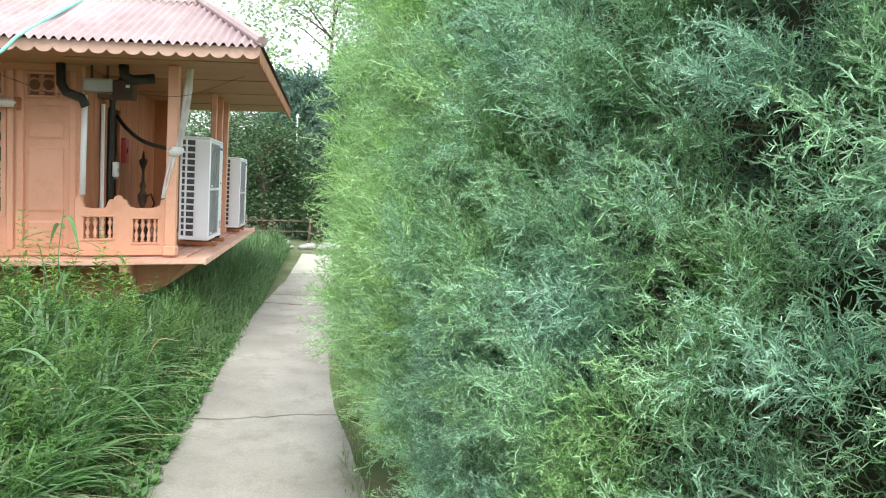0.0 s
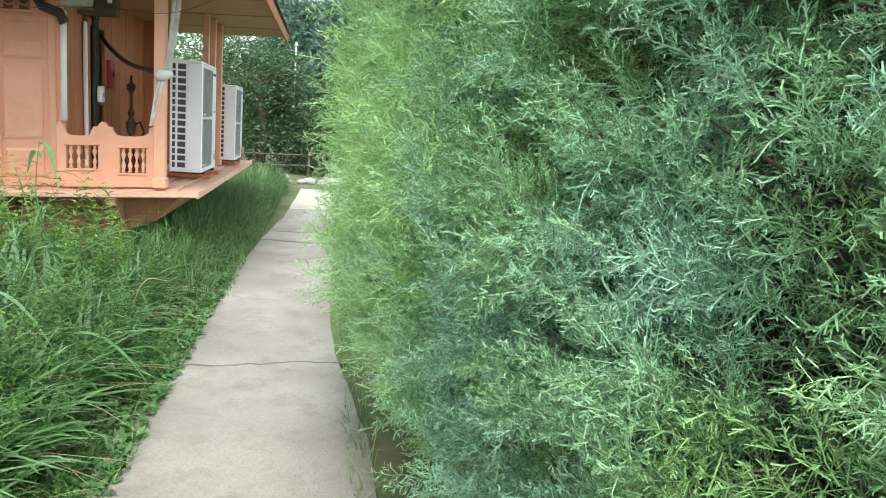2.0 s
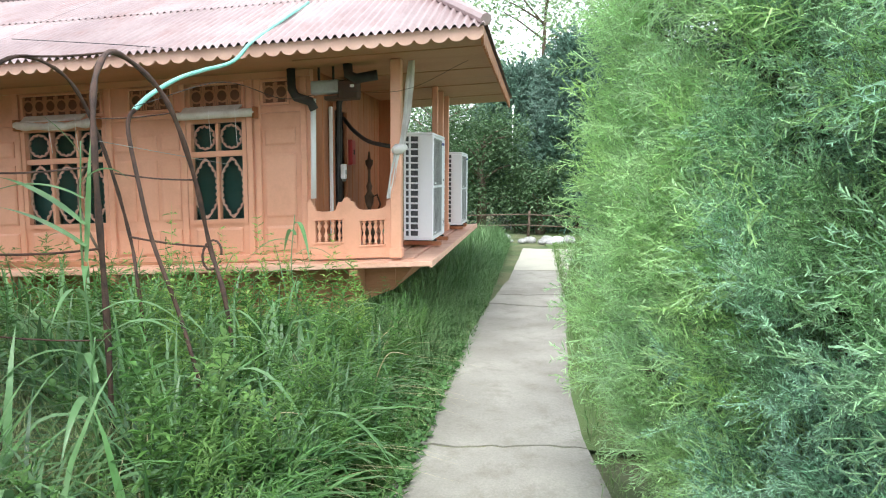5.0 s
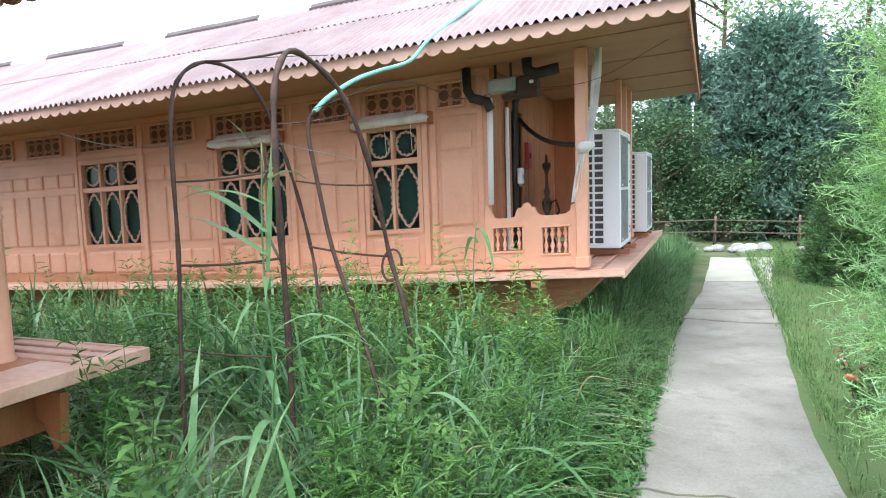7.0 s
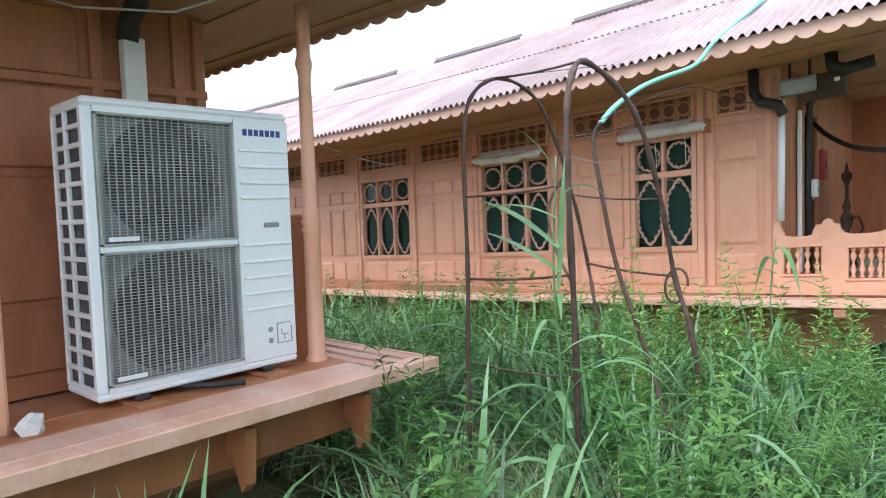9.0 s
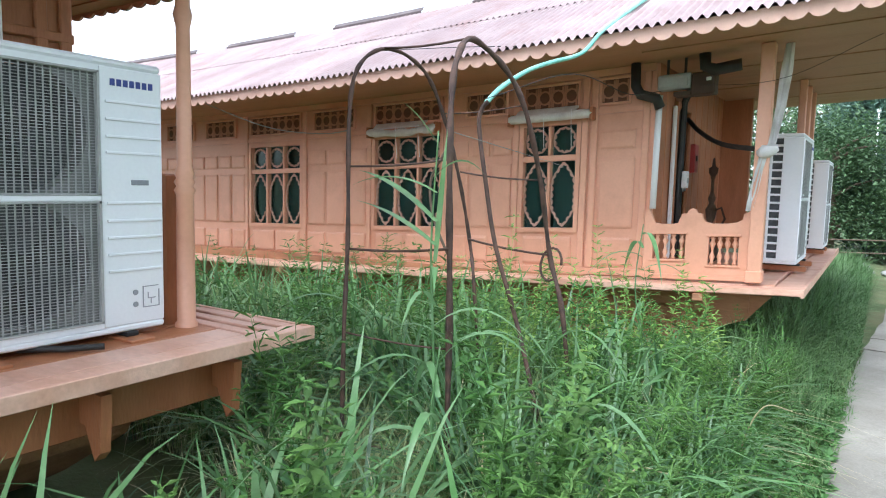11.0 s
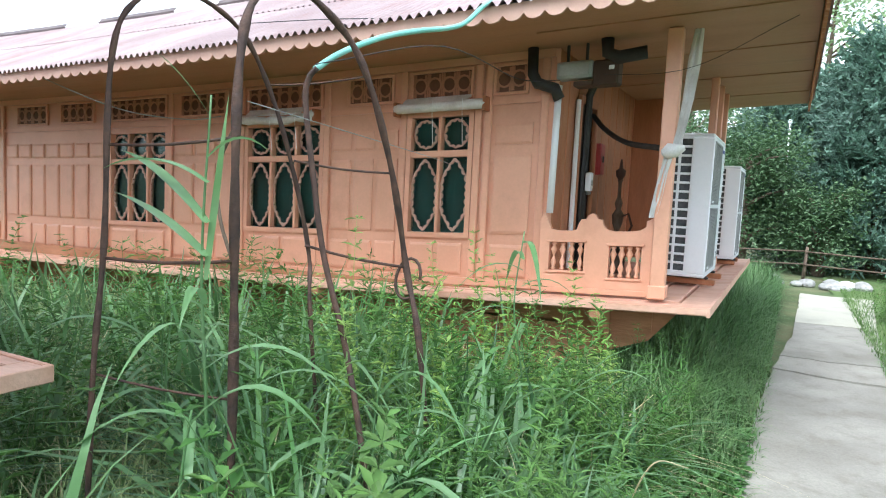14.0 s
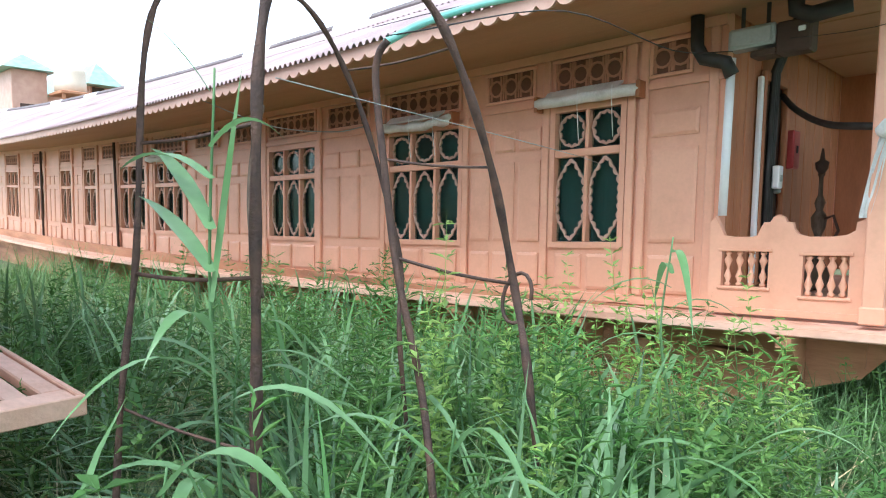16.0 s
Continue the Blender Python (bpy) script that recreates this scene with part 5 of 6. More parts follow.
def hedge_face(y, z):
    base = np.interp(y, [0, 3.2, 4.6, 5.8], [2.86, 2.78, 2.55, 2.42])
    lump = np.array([noise.noise((float(a) * 1.3, float(b) * 1.3, 3.0)) for a, b in zip(y, z)])
    fine = np.array([noise.noise((float(a) * 4, float(b) * 4, 9.0)) for a, b in zip(y, z)])
    foot = np.clip((0.78 - z) / 0.78, 0, 1) * np.interp(y, [3.0, 4.6], [0.2, 0.46])
    return base + 0.15 * lump + 0.11 * fine + 0.14 * np.clip((z - 1.45) / 1.3, 0, 1.5) * np.interp(y, [3.6, 4.7], [1, 0.25]) + foot


def branches(base_y, base_z, inset, count, reach, turn_y, seed):
    """Feet and turns of sprays set alternately along small branches that grow out of the hedge."""
    g = np.random.default_rng(seed)
    n = len(base_y)
    foot = np.stack([hedge_face(base_y, base_z) + 0.14 + inset, base_y, base_z], -1)
    yaw, pit = math.pi + turn_y + g.normal(0, 0.6, n), g.normal(0.5, 0.4, n)
    axis = np.stack([np.cos(yaw) * np.cos(pit), np.sin(yaw) * np.cos(pit), np.sin(pit)], -1)
    length = reach * g.uniform(0.55, 1.25, n) * np.interp(base_y, [2.0, 3.4], [0.75, 1.0])
    P, Y, Q, R, Z = [], [], [], [], []
    for i in range(count):
        t = (i + 0.3) / count
        P.append(foot + axis * (length * t)[:, None])
        side = 1 if i % 2 else -1
        spread = 0.0 if i == count - 1 else 0.75
        Y.append(yaw + side * spread * g.uniform(0.3, 1.3, n))
        Q.append(pit + g.normal(0, 0.45, n) * (0.3 if i == count - 1 else 1))
        R.append(g.uniform(-3.1, 3.1, n))
        Z.append((1.15 - 0.4 * t) * g.uniform(0.65, 1.25, n) * np.interp(base_y, [2.0, 3.4], [0.66, 1.0]))
    return np.concatenate(P), np.concatenate(Y), np.concatenate(Q), np.concatenate(R), np.concatenate(Z)


hedge = thing("juniper_hedge", "dense feathery blue-green juniper hedge beside the path", "hedge")
g = np.random.default_rng(17)
by, bz = 1.85 + 2.5 * g.uniform(0, 1, 1850) ** 1.2, g.uniform(0.15, 2.75, 1850)
open_gap = np.array([noise.noise((float(a) * 5, float(b) * 5, 21.0)) for a, b in zip(by, bz)])
keep = open_gap > -0.16
by, bz = by[keep], bz[keep]
near_leaves = scatter(SPRAYS, *branches(by, bz, g.uniform(0, 1, len(by)) ** 1.2 * 0.30, 9, 0.21, 0.0, 5))
fy, fz = g.uniform(4.0, 5.7, 800), g.uniform(0.1, 3.9, 800)
Vf, Ff = scatter(COARSE_SPRAYS, *branches(fy, fz, g.uniform(0, 1, len(fy)) ** 1.3 * 0.2, 6, 0.20, 0.0, 6))
# the hedge's end, turned along the path
N3 = 1600
ex, ez = rng.uniform(2.48, 4.6, N3), rng.uniform(0.15, 3.9, N3)
ex = np.maximum(ex, 2.48 + 0.45 * np.clip((0.78 - ez) / 0.78, 0, 1))
ey = 5.76 - 0.25 * ((ex - 3.3) / 1.2) ** 2 + rng.uniform(-0.3, 0.05, N3)
V2, F2 = scatter(COARSE_SPRAYS, np.stack([ex, ey, ez], -1), math.pi / 2 + rng.normal(0.3, 0.8, N3), rng.normal(0.35, 0.5, N3), rng.uniform(-1.6, 1.6, N3), rng.uniform(0.8, 1.5, N3))
# thinner growth deeper in, its shade painted as a darker green
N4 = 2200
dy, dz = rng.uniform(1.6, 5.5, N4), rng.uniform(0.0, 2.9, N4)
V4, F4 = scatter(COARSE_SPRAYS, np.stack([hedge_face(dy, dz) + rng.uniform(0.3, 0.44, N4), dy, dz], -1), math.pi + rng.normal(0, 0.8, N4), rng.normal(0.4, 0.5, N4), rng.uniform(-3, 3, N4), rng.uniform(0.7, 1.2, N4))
for VF, mat, note in ((near_leaves, JUNIPER, "feathery scale leaves, bluish and yellowish green"), ((np.concatenate([Vf, V2]), np.concatenate([Ff, F2 + len(Vf)])), JUNIPER_YOUNG, "fresh yellowish green feathery growth"), ((V4, F4), JUNIPER_SHADE, "inner growth, darkened for the shade inside the hedge")):
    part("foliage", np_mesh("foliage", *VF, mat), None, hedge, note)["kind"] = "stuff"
# inner twigs
m = Mesh()
r = random.Random(3)
for k in range(420):
    y, z = r.uniform(1.3, 5.5), r.uniform(0.1, 2.7)
    x = float(hedge_face(np.array([y]), np.array([z]))[0]) + 0.5
    m.tube([(x + 0.25, y + r.uniform(-0.2, 0.2), z - 0.25), (x, y, z), (x - r.uniform(0.2, 0.40), y + r.uniform(-0.25, 0.25), z + r.uniform(-0.02, 0.25))], [0.009, 0.006, 0.002], 4, False)
tw = part("twiggery", m, BARK, hedge, "brown inner branches")
tw["kind"] = "stuff"
# added backing sheet and blocks, coloured dark as the hedge's inner shade
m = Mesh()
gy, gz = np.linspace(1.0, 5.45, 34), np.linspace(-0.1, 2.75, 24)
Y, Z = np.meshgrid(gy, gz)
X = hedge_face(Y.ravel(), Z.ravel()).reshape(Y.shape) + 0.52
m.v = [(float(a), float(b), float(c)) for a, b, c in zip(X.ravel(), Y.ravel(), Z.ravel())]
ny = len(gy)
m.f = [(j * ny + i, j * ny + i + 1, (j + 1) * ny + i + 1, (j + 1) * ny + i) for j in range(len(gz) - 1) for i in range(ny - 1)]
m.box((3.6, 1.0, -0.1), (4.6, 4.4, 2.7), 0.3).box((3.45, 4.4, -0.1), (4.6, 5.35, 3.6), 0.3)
part("inner_growth", m, HEDGE_BACKING, hedge, "dark sheet and blocks painted as the shaded inside")
for k, y in enumerate((1.9, 3.2, 4.4, 5.2)):
    part("stem", Mesh().tube([(3.45, y, -0.1), (3.4, y + 0.1, 1.2), (3.5, y - 0.05, 2.7)], [0.07, 0.05, 0.02], 7), BARK, hedge, smooth=True)


def blades(n, place, height, width, lean, stations, seed):
    """Arching grass blades: place(n) gives feet, height(x, y) their length."""
    g = np.random.default_rng(seed)
    P = place(n, g)
    H = height(P[:, 0], P[:, 1]) * g.uniform(0.55, 1.15, len(P))
    W = width * g.uniform(0.6, 1.3, len(P))
    a, b = g.uniform(0, 2 * np.pi, len(P)), g.uniform(0.15, 1.0, len(P)) * lean
    d = np.stack([np.cos(a), np.sin(a), 0 * a], -1)
    s = np.stack([-np.sin(a), np.cos(a), 0 * a], -1)
    pts = []
    for t in stations:
        c = P + d * (H * b * t ** 2.0)[:, None]
        c[:, 2] += H * (t - 0.55 * np.minimum(b, 1.3) * t ** 2.6)
        if t < 1:
            w = (W * min(1, 0.55 + t) * (1 - t ** 3))[:, None] * s / 2
            pts += [c - w, c + w]
        else:
            pts.append(c)
    V = np.stack(pts, 1)
    k = len(stations)
    f = []
    for i in range(k - 2):
        f += [(2 * i, 2 * i + 1, 2 * i + 3), (2 * i, 2 * i + 3, 2 * i + 2)]
    f.append((2 * k - 4, 2 * k - 3, 2 * k - 2))
    F = np.array(f)[None] + (np.arange(len(P)) * V.shape[1])[:, None, None]
    return V.reshape(-1, 3), F.reshape(-1, 3)


def soil_z(x, y):
    return np.where(x < 0.9, -0.15, -0.04)


def garden(n, g, x0=-12.0, x1=1.48, y0=1.0, y1=9.2, clump=0.0):
    """Feet in the rough ground west of the path, clear of the decks, denser towards the path."""
    out = []
    while sum(map(len, out)) < n:
        u = g.uniform(0, 1, 4 * n)
        x = x1 - (x1 - x0) * u ** 1.9
        y = g.uniform(y0, y1, 4 * n)
        ok = ~((x < -1.0) & (y < 4.75)) & ~((y > 8.75) & (x < 0.5)) & ~((x < -0.75) & (y < 5.2))
        if clump:
            c = np.sin(x * 3.1 + 2 * np.sin(y * 2.3)) * np.sin(y * 2.7 + 1.5 * np.sin(x * 1.9)) > clump * g.uniform(-1, 1, 4 * n)
            ok &= c
        p = np.stack([x, y], -1)[ok]
        out.append(p)
    p = np.concatenate(out)[:n]
    return np.stack([p[:, 0], p[:, 1], soil_z(p[:, 0], p[:, 1])], -1)


def tall(x, y):
    edge_low = np.clip((1.46 - x) / 0.95, 0.1, 1)
    return 0.95 * edge_low * (0.72 + 0.22 * np.sin(x * 2.1 + y * 1.3) + 0.22 * np.sin(x * 5.3 - y * 3.7 + 1.0) * np.sin(y * 4.1 + x * 2.2)) * np.where((x < -0.2) & (y < 5.4), 0.5, 1) * np.where((x > 0.15) & (y > 6.9), 0.6, 1)


ST5, ST4, ST3 = (0, 0.3, 0.6, 0.85, 1), (0, 0.4, 0.75, 1), (0, 0.55, 1)


def stuff(name, VF, mat, label, category):
    return tagged(new(name, np_mesh(name, *VF, mat)), label, category, "", "stuff")


stuff("tall_grass", blades(30000, lambda n, g: garden(n, g), tall, 0.011, 0.95, ST5, 1), GRASS, "tall rough green grass around the houseboats", "grass")
# this strip carries the deck's shade in its darker green
stuff("strip_grass", blades(21000, lambda n, g: np.stack([g.uniform(0.3, 1.6, n) + 0.0, g.uniform(7.8, 18, n), g.uniform(-0.05, -0.04, n)], -1), lambda x, y: 0.70 * np.clip((1.62 + 0.035 * np.clip(y - 9, 0, 9) - x) / 0.6, 0.15, 1), 0.010, 1.15, ST4, 2), SHADED_GRASS, "tall grass between the houseboat front and the path", "grass")
stuff("broad_reeds", blades(4600, lambda n, g: garden(n, g, -5, 1.15, 3.2, 8.3, 0.3), lambda x, y: 1.15 * np.clip((1.5 - x) / 1.0, 0.25, 1) * np.where((x < -0.2) & (y < 5.4), 0.6, 1) * np.where((x > 0.15) & (y > 6.9), 0.6, 1), 0.036, 1.1, ST5, 3), REED, "broad arching reed leaves in the weeds", "reeds")
stuff("dry_stalks", blades(4200, lambda n, g: garden(n, g, -7, 0.9, 2.5, 8.3), lambda x, y: 0.75 * np.clip((1.6 - x) / 0.8, 0.3, 1), 0.008, 1.6, ST5, 4), STRAW, "dry yellow stalks among the grass", "grass")
stuff("olive_grass", blades(24000, lambda n, g: garden(n, g, -7, 0.15, 4.7, 8.2), lambda x, y: 0.72 + 0 * x, 0.007, 1.3, ST4, 5), OLIVE, "paler olive grass going dry beside the arch", "grass")


TUFTS = [(0.55, 5.75), (0.85, 6.35), (0.30, 6.55), (0.62, 7.05), (0.95, 5.35), (0.35, 5.25), (1.0, 7.25), (0.10, 7.15), (-0.35, 6.8), (-0.6, 5.9), (-1.1, 6.6), (0.75, 4.75), (0.15, 4.55), (-0.15, 5.75), (-1.8, 7.2), (-0.9, 7.6), (1.05, 6.1)]


def tuft_feet(n, g):
    c = np.array(TUFTS)[g.integers(0, len(TUFTS), n)] + g.normal(0, 0.075, (n, 2))
    return np.stack([c[:, 0], c[:, 1], soil_z(c[:, 0], c[:, 1])], -1)


stuff("broad_grass_tufts", blades(1250, tuft_feet, lambda x, y: 0.85 * np.clip((1.55 - x) / 0.75, 0.5, 1.15), 0.025, 1.15, (0, 0.25, 0.45, 0.65, 0.82, 0.93, 1), 8), TUFT, "clumps of broad dark green arching grass", "grass")


def leaf(p, d, up, l, w):
    """A folded pointed leaf: four vertices, two faces."""
    d, s = d / np.linalg.norm(d), np.cross(d, up)
    s = s / (np.linalg.norm(s) + 1e-9)
    n = np.cross(s, d)
    v = [p, p + d * l * 0.45 + s * w / 2 + n * w * 0.15, p + d * l - n * l * 0.15, p + d * l * 0.45 - s * w / 2 + n * w * 0.15]
    return v, [(0, 1, 2), (0, 2, 3)]


def weed(seed, h=0.8, tiers=14, l=0.085, w=0.036, arms=3):
    """An upright leafy weed: stem, side shoots and pointed leaves."""
    r = np.random.default_rng(seed)
    V, F = [], []

    def put(v, f):
        n = len(V)
        V.extend(v)
        F.extend([tuple(i + n for i in q) for q in f])

    bend = r.normal(0, 0.10, 2)
    at = lambda t: np.array([bend[0] * t * t, bend[1] * t * t, t]) * h
    for i in range(4):
        a, b = at(i / 4), at((i + 1) / 4)
        q = 0.005 * (1 - 0.2 * i)
        put([a + (q, 0, 0), a + (-q * 0.5, q, 0), a + (-q * 0.5, -q, 0), b], [(0, 1, 3), (1, 2, 3), (2, 0, 3)])
    for i in range(tiers):
        t = 0.18 + 0.8 * i / tiers
        for k in range(arms):
            q = i * 1.2 + k * 2 * np.pi / arms + r.normal(0, 0.3)
            d = np.array([np.cos(q), np.sin(q), r.uniform(0.0, 0.8)])
            s = (1.25 - 0.75 * t) * r.uniform(0.7, 1.2)
            put(*leaf(at(t), d, np.array([0, 0, 1.0]), l * s, w * s))
            if r.random() < 0.6:
                p = at(t) + d * l * s * 0.5
                put(*leaf(p, d + r.normal(0, 0.6, 3), np.array([0, 0, 1.0]), l * s * 0.6, w * s * 0.7))
    return np.array(V), np.array(F)


WEEDS = [weed(k) for k in range(4)]
FEATHERY = [weed(k + 10, 0.85, 16, 0.10, 0.018, 3) for k in range(3)]


def upright(P, size, seed, lean=0.18):
    g = np.random.default_rng(seed)
    n = len(P)
    R_yaw = g.uniform(0, 2 * np.pi, n)
    c, s = np.cos(R_yaw), np.sin(R_yaw)
    tx, ty = g.normal(0, lean, n), g.normal(0, lean, n)
    R = np.stack([np.stack([c, -s, tx], -1), np.stack([s, c, ty], -1), np.stack([-tx * c, -ty * c, 1 + 0 * c], -1)], 1) * size[:, None, None]
    return R


def planted(templates, P, size, seed):
    g = np.random.default_rng(seed)
    R = upright(P, size, seed)
    pick = g.integers(0, len(templates), len(P))
    Vs, Fs, n = [], [], 0
    for k, (V, F) in enumerate(templates):
        at = np.where(pick == k)[0]
        W = np.einsum("nij,vj->nvi", R[at], V) + P[at][:, None]
        Vs.append(W.reshape(-1, 3))
        Fs.append((F[None] + (np.arange(len(at)) * len(V))[:, None, None] + n).reshape(-1, 3))
        n += len(at) * len(V)
    return np.concatenate(Vs), np.concatenate(Fs)


g = np.random.default_rng(11)
P = garden(1250, g, -6, 1.46, 2.0, 8.6, 0.2)
stuff("leafy_weeds", planted(WEEDS, P, np.clip((1.62 - P[:, 0]) / 0.8, 0.22, 1.2) * np.where((P[:, 0] < 0.0) & (P[:, 1] < 5.5), 0.55, 1) * np.where((P[:, 0] > 0.15) & (P[:, 1] > 6.9), 0.5, 1) * g.uniform(0.55, 1.15, len(P)) * (0.85 + 0.35 * np.sin(P[:, 0] * 4.3 + 1.7) * np.sin(P[:, 1] * 3.4)), 12), WEED, "bright green leafy weeds by the path and boats", "weeds")
P = garden(350, g, -3, 1.2, 4.5, 8.5, 0.3)
stuff("feathery_weeds", planted(FEATHERY, P, np.clip((1.6 - P[:, 0]) / 0.8, 0.3, 1.2) * g.uniform(0.65, 1.25, len(P)), 13), WEED, "feathery green weeds among the grass", "weeds")
P = garden(14000, g, -3, 1.53, 1.0, 8.6)
V, F = scatter([(np.array(leaf(np.zeros(3), np.array([1.0, 0, 0.2]), np.array([0, 0, 1.0]), 0.055, 0.032)[0]), np.array([(0, 1, 2), (0, 2, 3)]))], P + np.stack([0 * P[:, 0], 0 * P[:, 0], g.uniform(0.02, 0.22, len(P)) * np.clip((1.7 - P[:, 0]), 0.3, 1)], -1), g.uniform(0, 6.28, len(P)), g.uniform(-0.3, 0.6, len(P)), g.uniform(-0.6, 0.6, len(P)), g.uniform(0.5, 1.3, len(P)))
stuff("ground_cover", (V, F), COVER, "low clover-like leaves along the path edge", "ground cover")

# single tall plants that stand out
for k, (x, y, top) in enumerate(((-0.213, 6.364, 1.40), (-0.10, 7.67, 1.30), (0.06, 7.78, 1.12), (-0.38, 7.70, 1.16), (0.22, 7.45, 1.08), (0.60, 7.72, 1.12), (-0.55, 7.45, 1.05), (0.50, 7.25, 1.0), (-0.30, 6.75, 1.05), (0.02, 6.9, 1.1), (0.78, 7.6, 0.95), (-1.2, 7.3, 0.95), (0.33, 6.3, 0.85), (-0.05, 6.15, 1.0))):
    for i, (dx, dy, q) in enumerate(((0, 0, 1.0), (0.10, -0.06, 0.82), (-0.09, 0.05, 0.7))):
        V, F = weed(50 + k * 5 + i, (top + 0.25) * q, 20, 0.095, 0.036, 3)
        o = tagged(new("tall_weed", np_mesh("tall_weed", V, F, TALLWEED)), "tall yellow-green leafy weed in front of the houseboat", "weed", "tall weeds")
        o.location = (x + dx, y + dy, -0.15)


def reed(p, h, leaves, seed):
    """A reed: foot, height, and leaves as height share, heading, length, width, rise and droop."""
    r = random.Random(seed)
    plant = thing("reed_plant", "tall green reed with long drooping leaves", "reed", group="tall reeds", at=p)
    st = bent([(0, 0, 0), (0.02 + 0.02 * r.uniform(-1, 1), 0.03 * r.uniform(-1, 1), h * 0.4), (-0.02, 0.02 * r.uniform(-1, 1), h * 0.72), (0.0, 0.02, h)])
    part("stalk", Mesh().tube(st, [0.008 * (1 - 0.6 * i / len(st)) for i in range(len(st))], 6), REED, plant, smooth=True)
    for t, a, l, w, rise, droop in leaves:
        d, s = Vector((math.cos(a), math.sin(a), 0)), Vector((-math.sin(a), math.cos(a), 0))
        base, m, tw = Vector((0.01, 0, h * t)), Mesh(), r.uniform(-0.5, 0.5)
        for j in range(9):
            u = j / 8
            c = base + d * l * u + Vector((0, 0, l * (rise * u - droop * u * u)))
            ww = w * (0.45 + 1.4 * u * (1 - u)) * (1 - u ** 3)
            side = (s * math.cos(tw * u) + Vector((0, 0, math.sin(tw * u)))).normalized() * ww / 2
            m.v += [tuple(c - side), tuple(c + Vector((0, 0, -0.15 * ww))), tuple(c + side)]
        m.f = [(j * 3 + e, j * 3 + e + 1, j * 3 + e + 4, j * 3 + e + 3) for j in range(8) for e in (0, 1)]
        part("leaf", m, REED, plant, smooth=True)


def any_leaves(seed, n, w=0.04):
    r = random.Random(seed)
    return [(0.3 + 0.7 * i / n, i * 2.7 + r.uniform(-0.5, 0.5), r.uniform(0.35, 0.65), w * r.uniform(0.7, 1.2), r.uniform(0.5, 1.3), r.uniform(0.7, 1.6)) for i in range(n)]


pi = math.pi
reed((-0.02, 5.27, -0.15), 1.97, [(0.795, pi - 0.15, 0.54, 0.065, 0.72, 0.30), (0.74, pi - 0.05, 0.50, 0.07, 0.62, 0.25), (0.86, pi + 0.1, 0.46, 0.06, 0.55, 0.5), (0.97, pi + 0.8, 0.16, 0.03, 1.6, 0.5), (0.70, 1.7, 0.10, 0.04, 6.5, 0.4), (0.66, 5.3, 0.30, 0.045, 1.1, 1.2), (0.9, 0.5, 0.22, 0.04, 1.2, 1.2), (0.55, 0.6, 0.5, 0.045, 0.9, 1.2), (0.45, 3.9, 0.5, 0.045, 0.8, 1.2), (0.6, 5.0, 0.45, 0.04, 0.9, 1.0)], 1)
reed((0.37, 7.13, -0.15), 1.50, [(0.96, -0.9, 0.34, 0.05, 0.5, 1.4), (0.9, 2.2, 0.38, 0.045, 0.7, 1.3), (0.86, 3.9, 0.42, 0.045, 0.6, 1.0), (0.7, 3.6, 0.5, 0.04, 0.6, 1.2), (0.8, 0.4, 0.4, 0.04, 0.8, 1.3), (0.55, 4.5, 0.6, 0.05, 0.8, 1.4), (0.6, 1.8, 0.5, 0.04, 0.8, 1.2)], 2)
reed((0.16, 5.05, -0.15), 1.05, [(0.95, 0.3, 0.42, 0.055, 1.3, 1.3), (0.8, 2.4, 0.5, 0.05, 1.1, 1.5), (0.7, 5.0, 0.45, 0.05, 1.0, 1.3), (0.6, 3.6, 0.5, 0.045, 0.9, 1.4)], 3)
for k, (x, y, h) in enumerate(((0.30, 5.85, 1.0), (0.62, 6.35, 0.85), (0.52, 5.55, 0.75), (-0.75, 5.75, 1.1), (-0.3, 6.1, 0.9), (-1.2, 6.1, 1.1), (0.75, 6.9, 0.8), (1.0, 5.6, 0.55), (0.85, 4.9, 0.5))):
    reed((x, y, -0.15), h, any_leaves(k, 8), 10 + k)
for k, (x, y, a, l) in enumerate(((0.80, 5.35, 0.6, 0.55), (0.45, 5.15, 1.3, 0.5), (1.12, 6.5, 0.4, 0.5), (0.3, 6.9, -0.4, 0.6))):
    pts = bent([(0, 0, 0), (0.03 * math.cos(a), 0.03 * math.sin(a), l * 0.6), (0.12 * math.cos(a), 0.12 * math.sin(a), l), (0.26 * math.cos(a), 0.26 * math.sin(a), l * 0.98)])
    o = solo("dry_stem", Mesh().tube(pts, [0.005 * (1 - 0.5 * i / len(pts)) for i in range(len(pts))], 5), STRAW, "bent dry straw-coloured stem in the grass", "stem", group="dry stems", smooth=True)
    o.location = (x, y, -0.12 if x < 0.9 else -0.04)

# lawn, with a few fallen petals
stuff("lawn_grass", blades(42000, lambda n, g: np.stack([2.6 + 6.5 * g.uniform(0, 1, n) ** 1.5, g.uniform(7.0, 19, n), np.full(n, 0.005)], -1), lambda x, y: 0.065 + 0.05 * np.clip(2.75 - x, 0, 0.2), 0.006, 0.9, ST3, 21), LAWNGRASS, "short mown lawn grass", "grass")
stuff("verge_grass", blades(2600, lambda n, g: np.stack([np.where(g.random(n) < 0.5, g.uniform(1.40, 1.56, n), g.uniform(2.56, 2.70, n)), g.uniform(2, 17, n), np.full(n, -0.03)], -1), lambda x, y: 0.15 + 0 * x, 0.007, 1.3, ST4, 22), GRASS, "grass tufts creeping over the path edges", "grass")
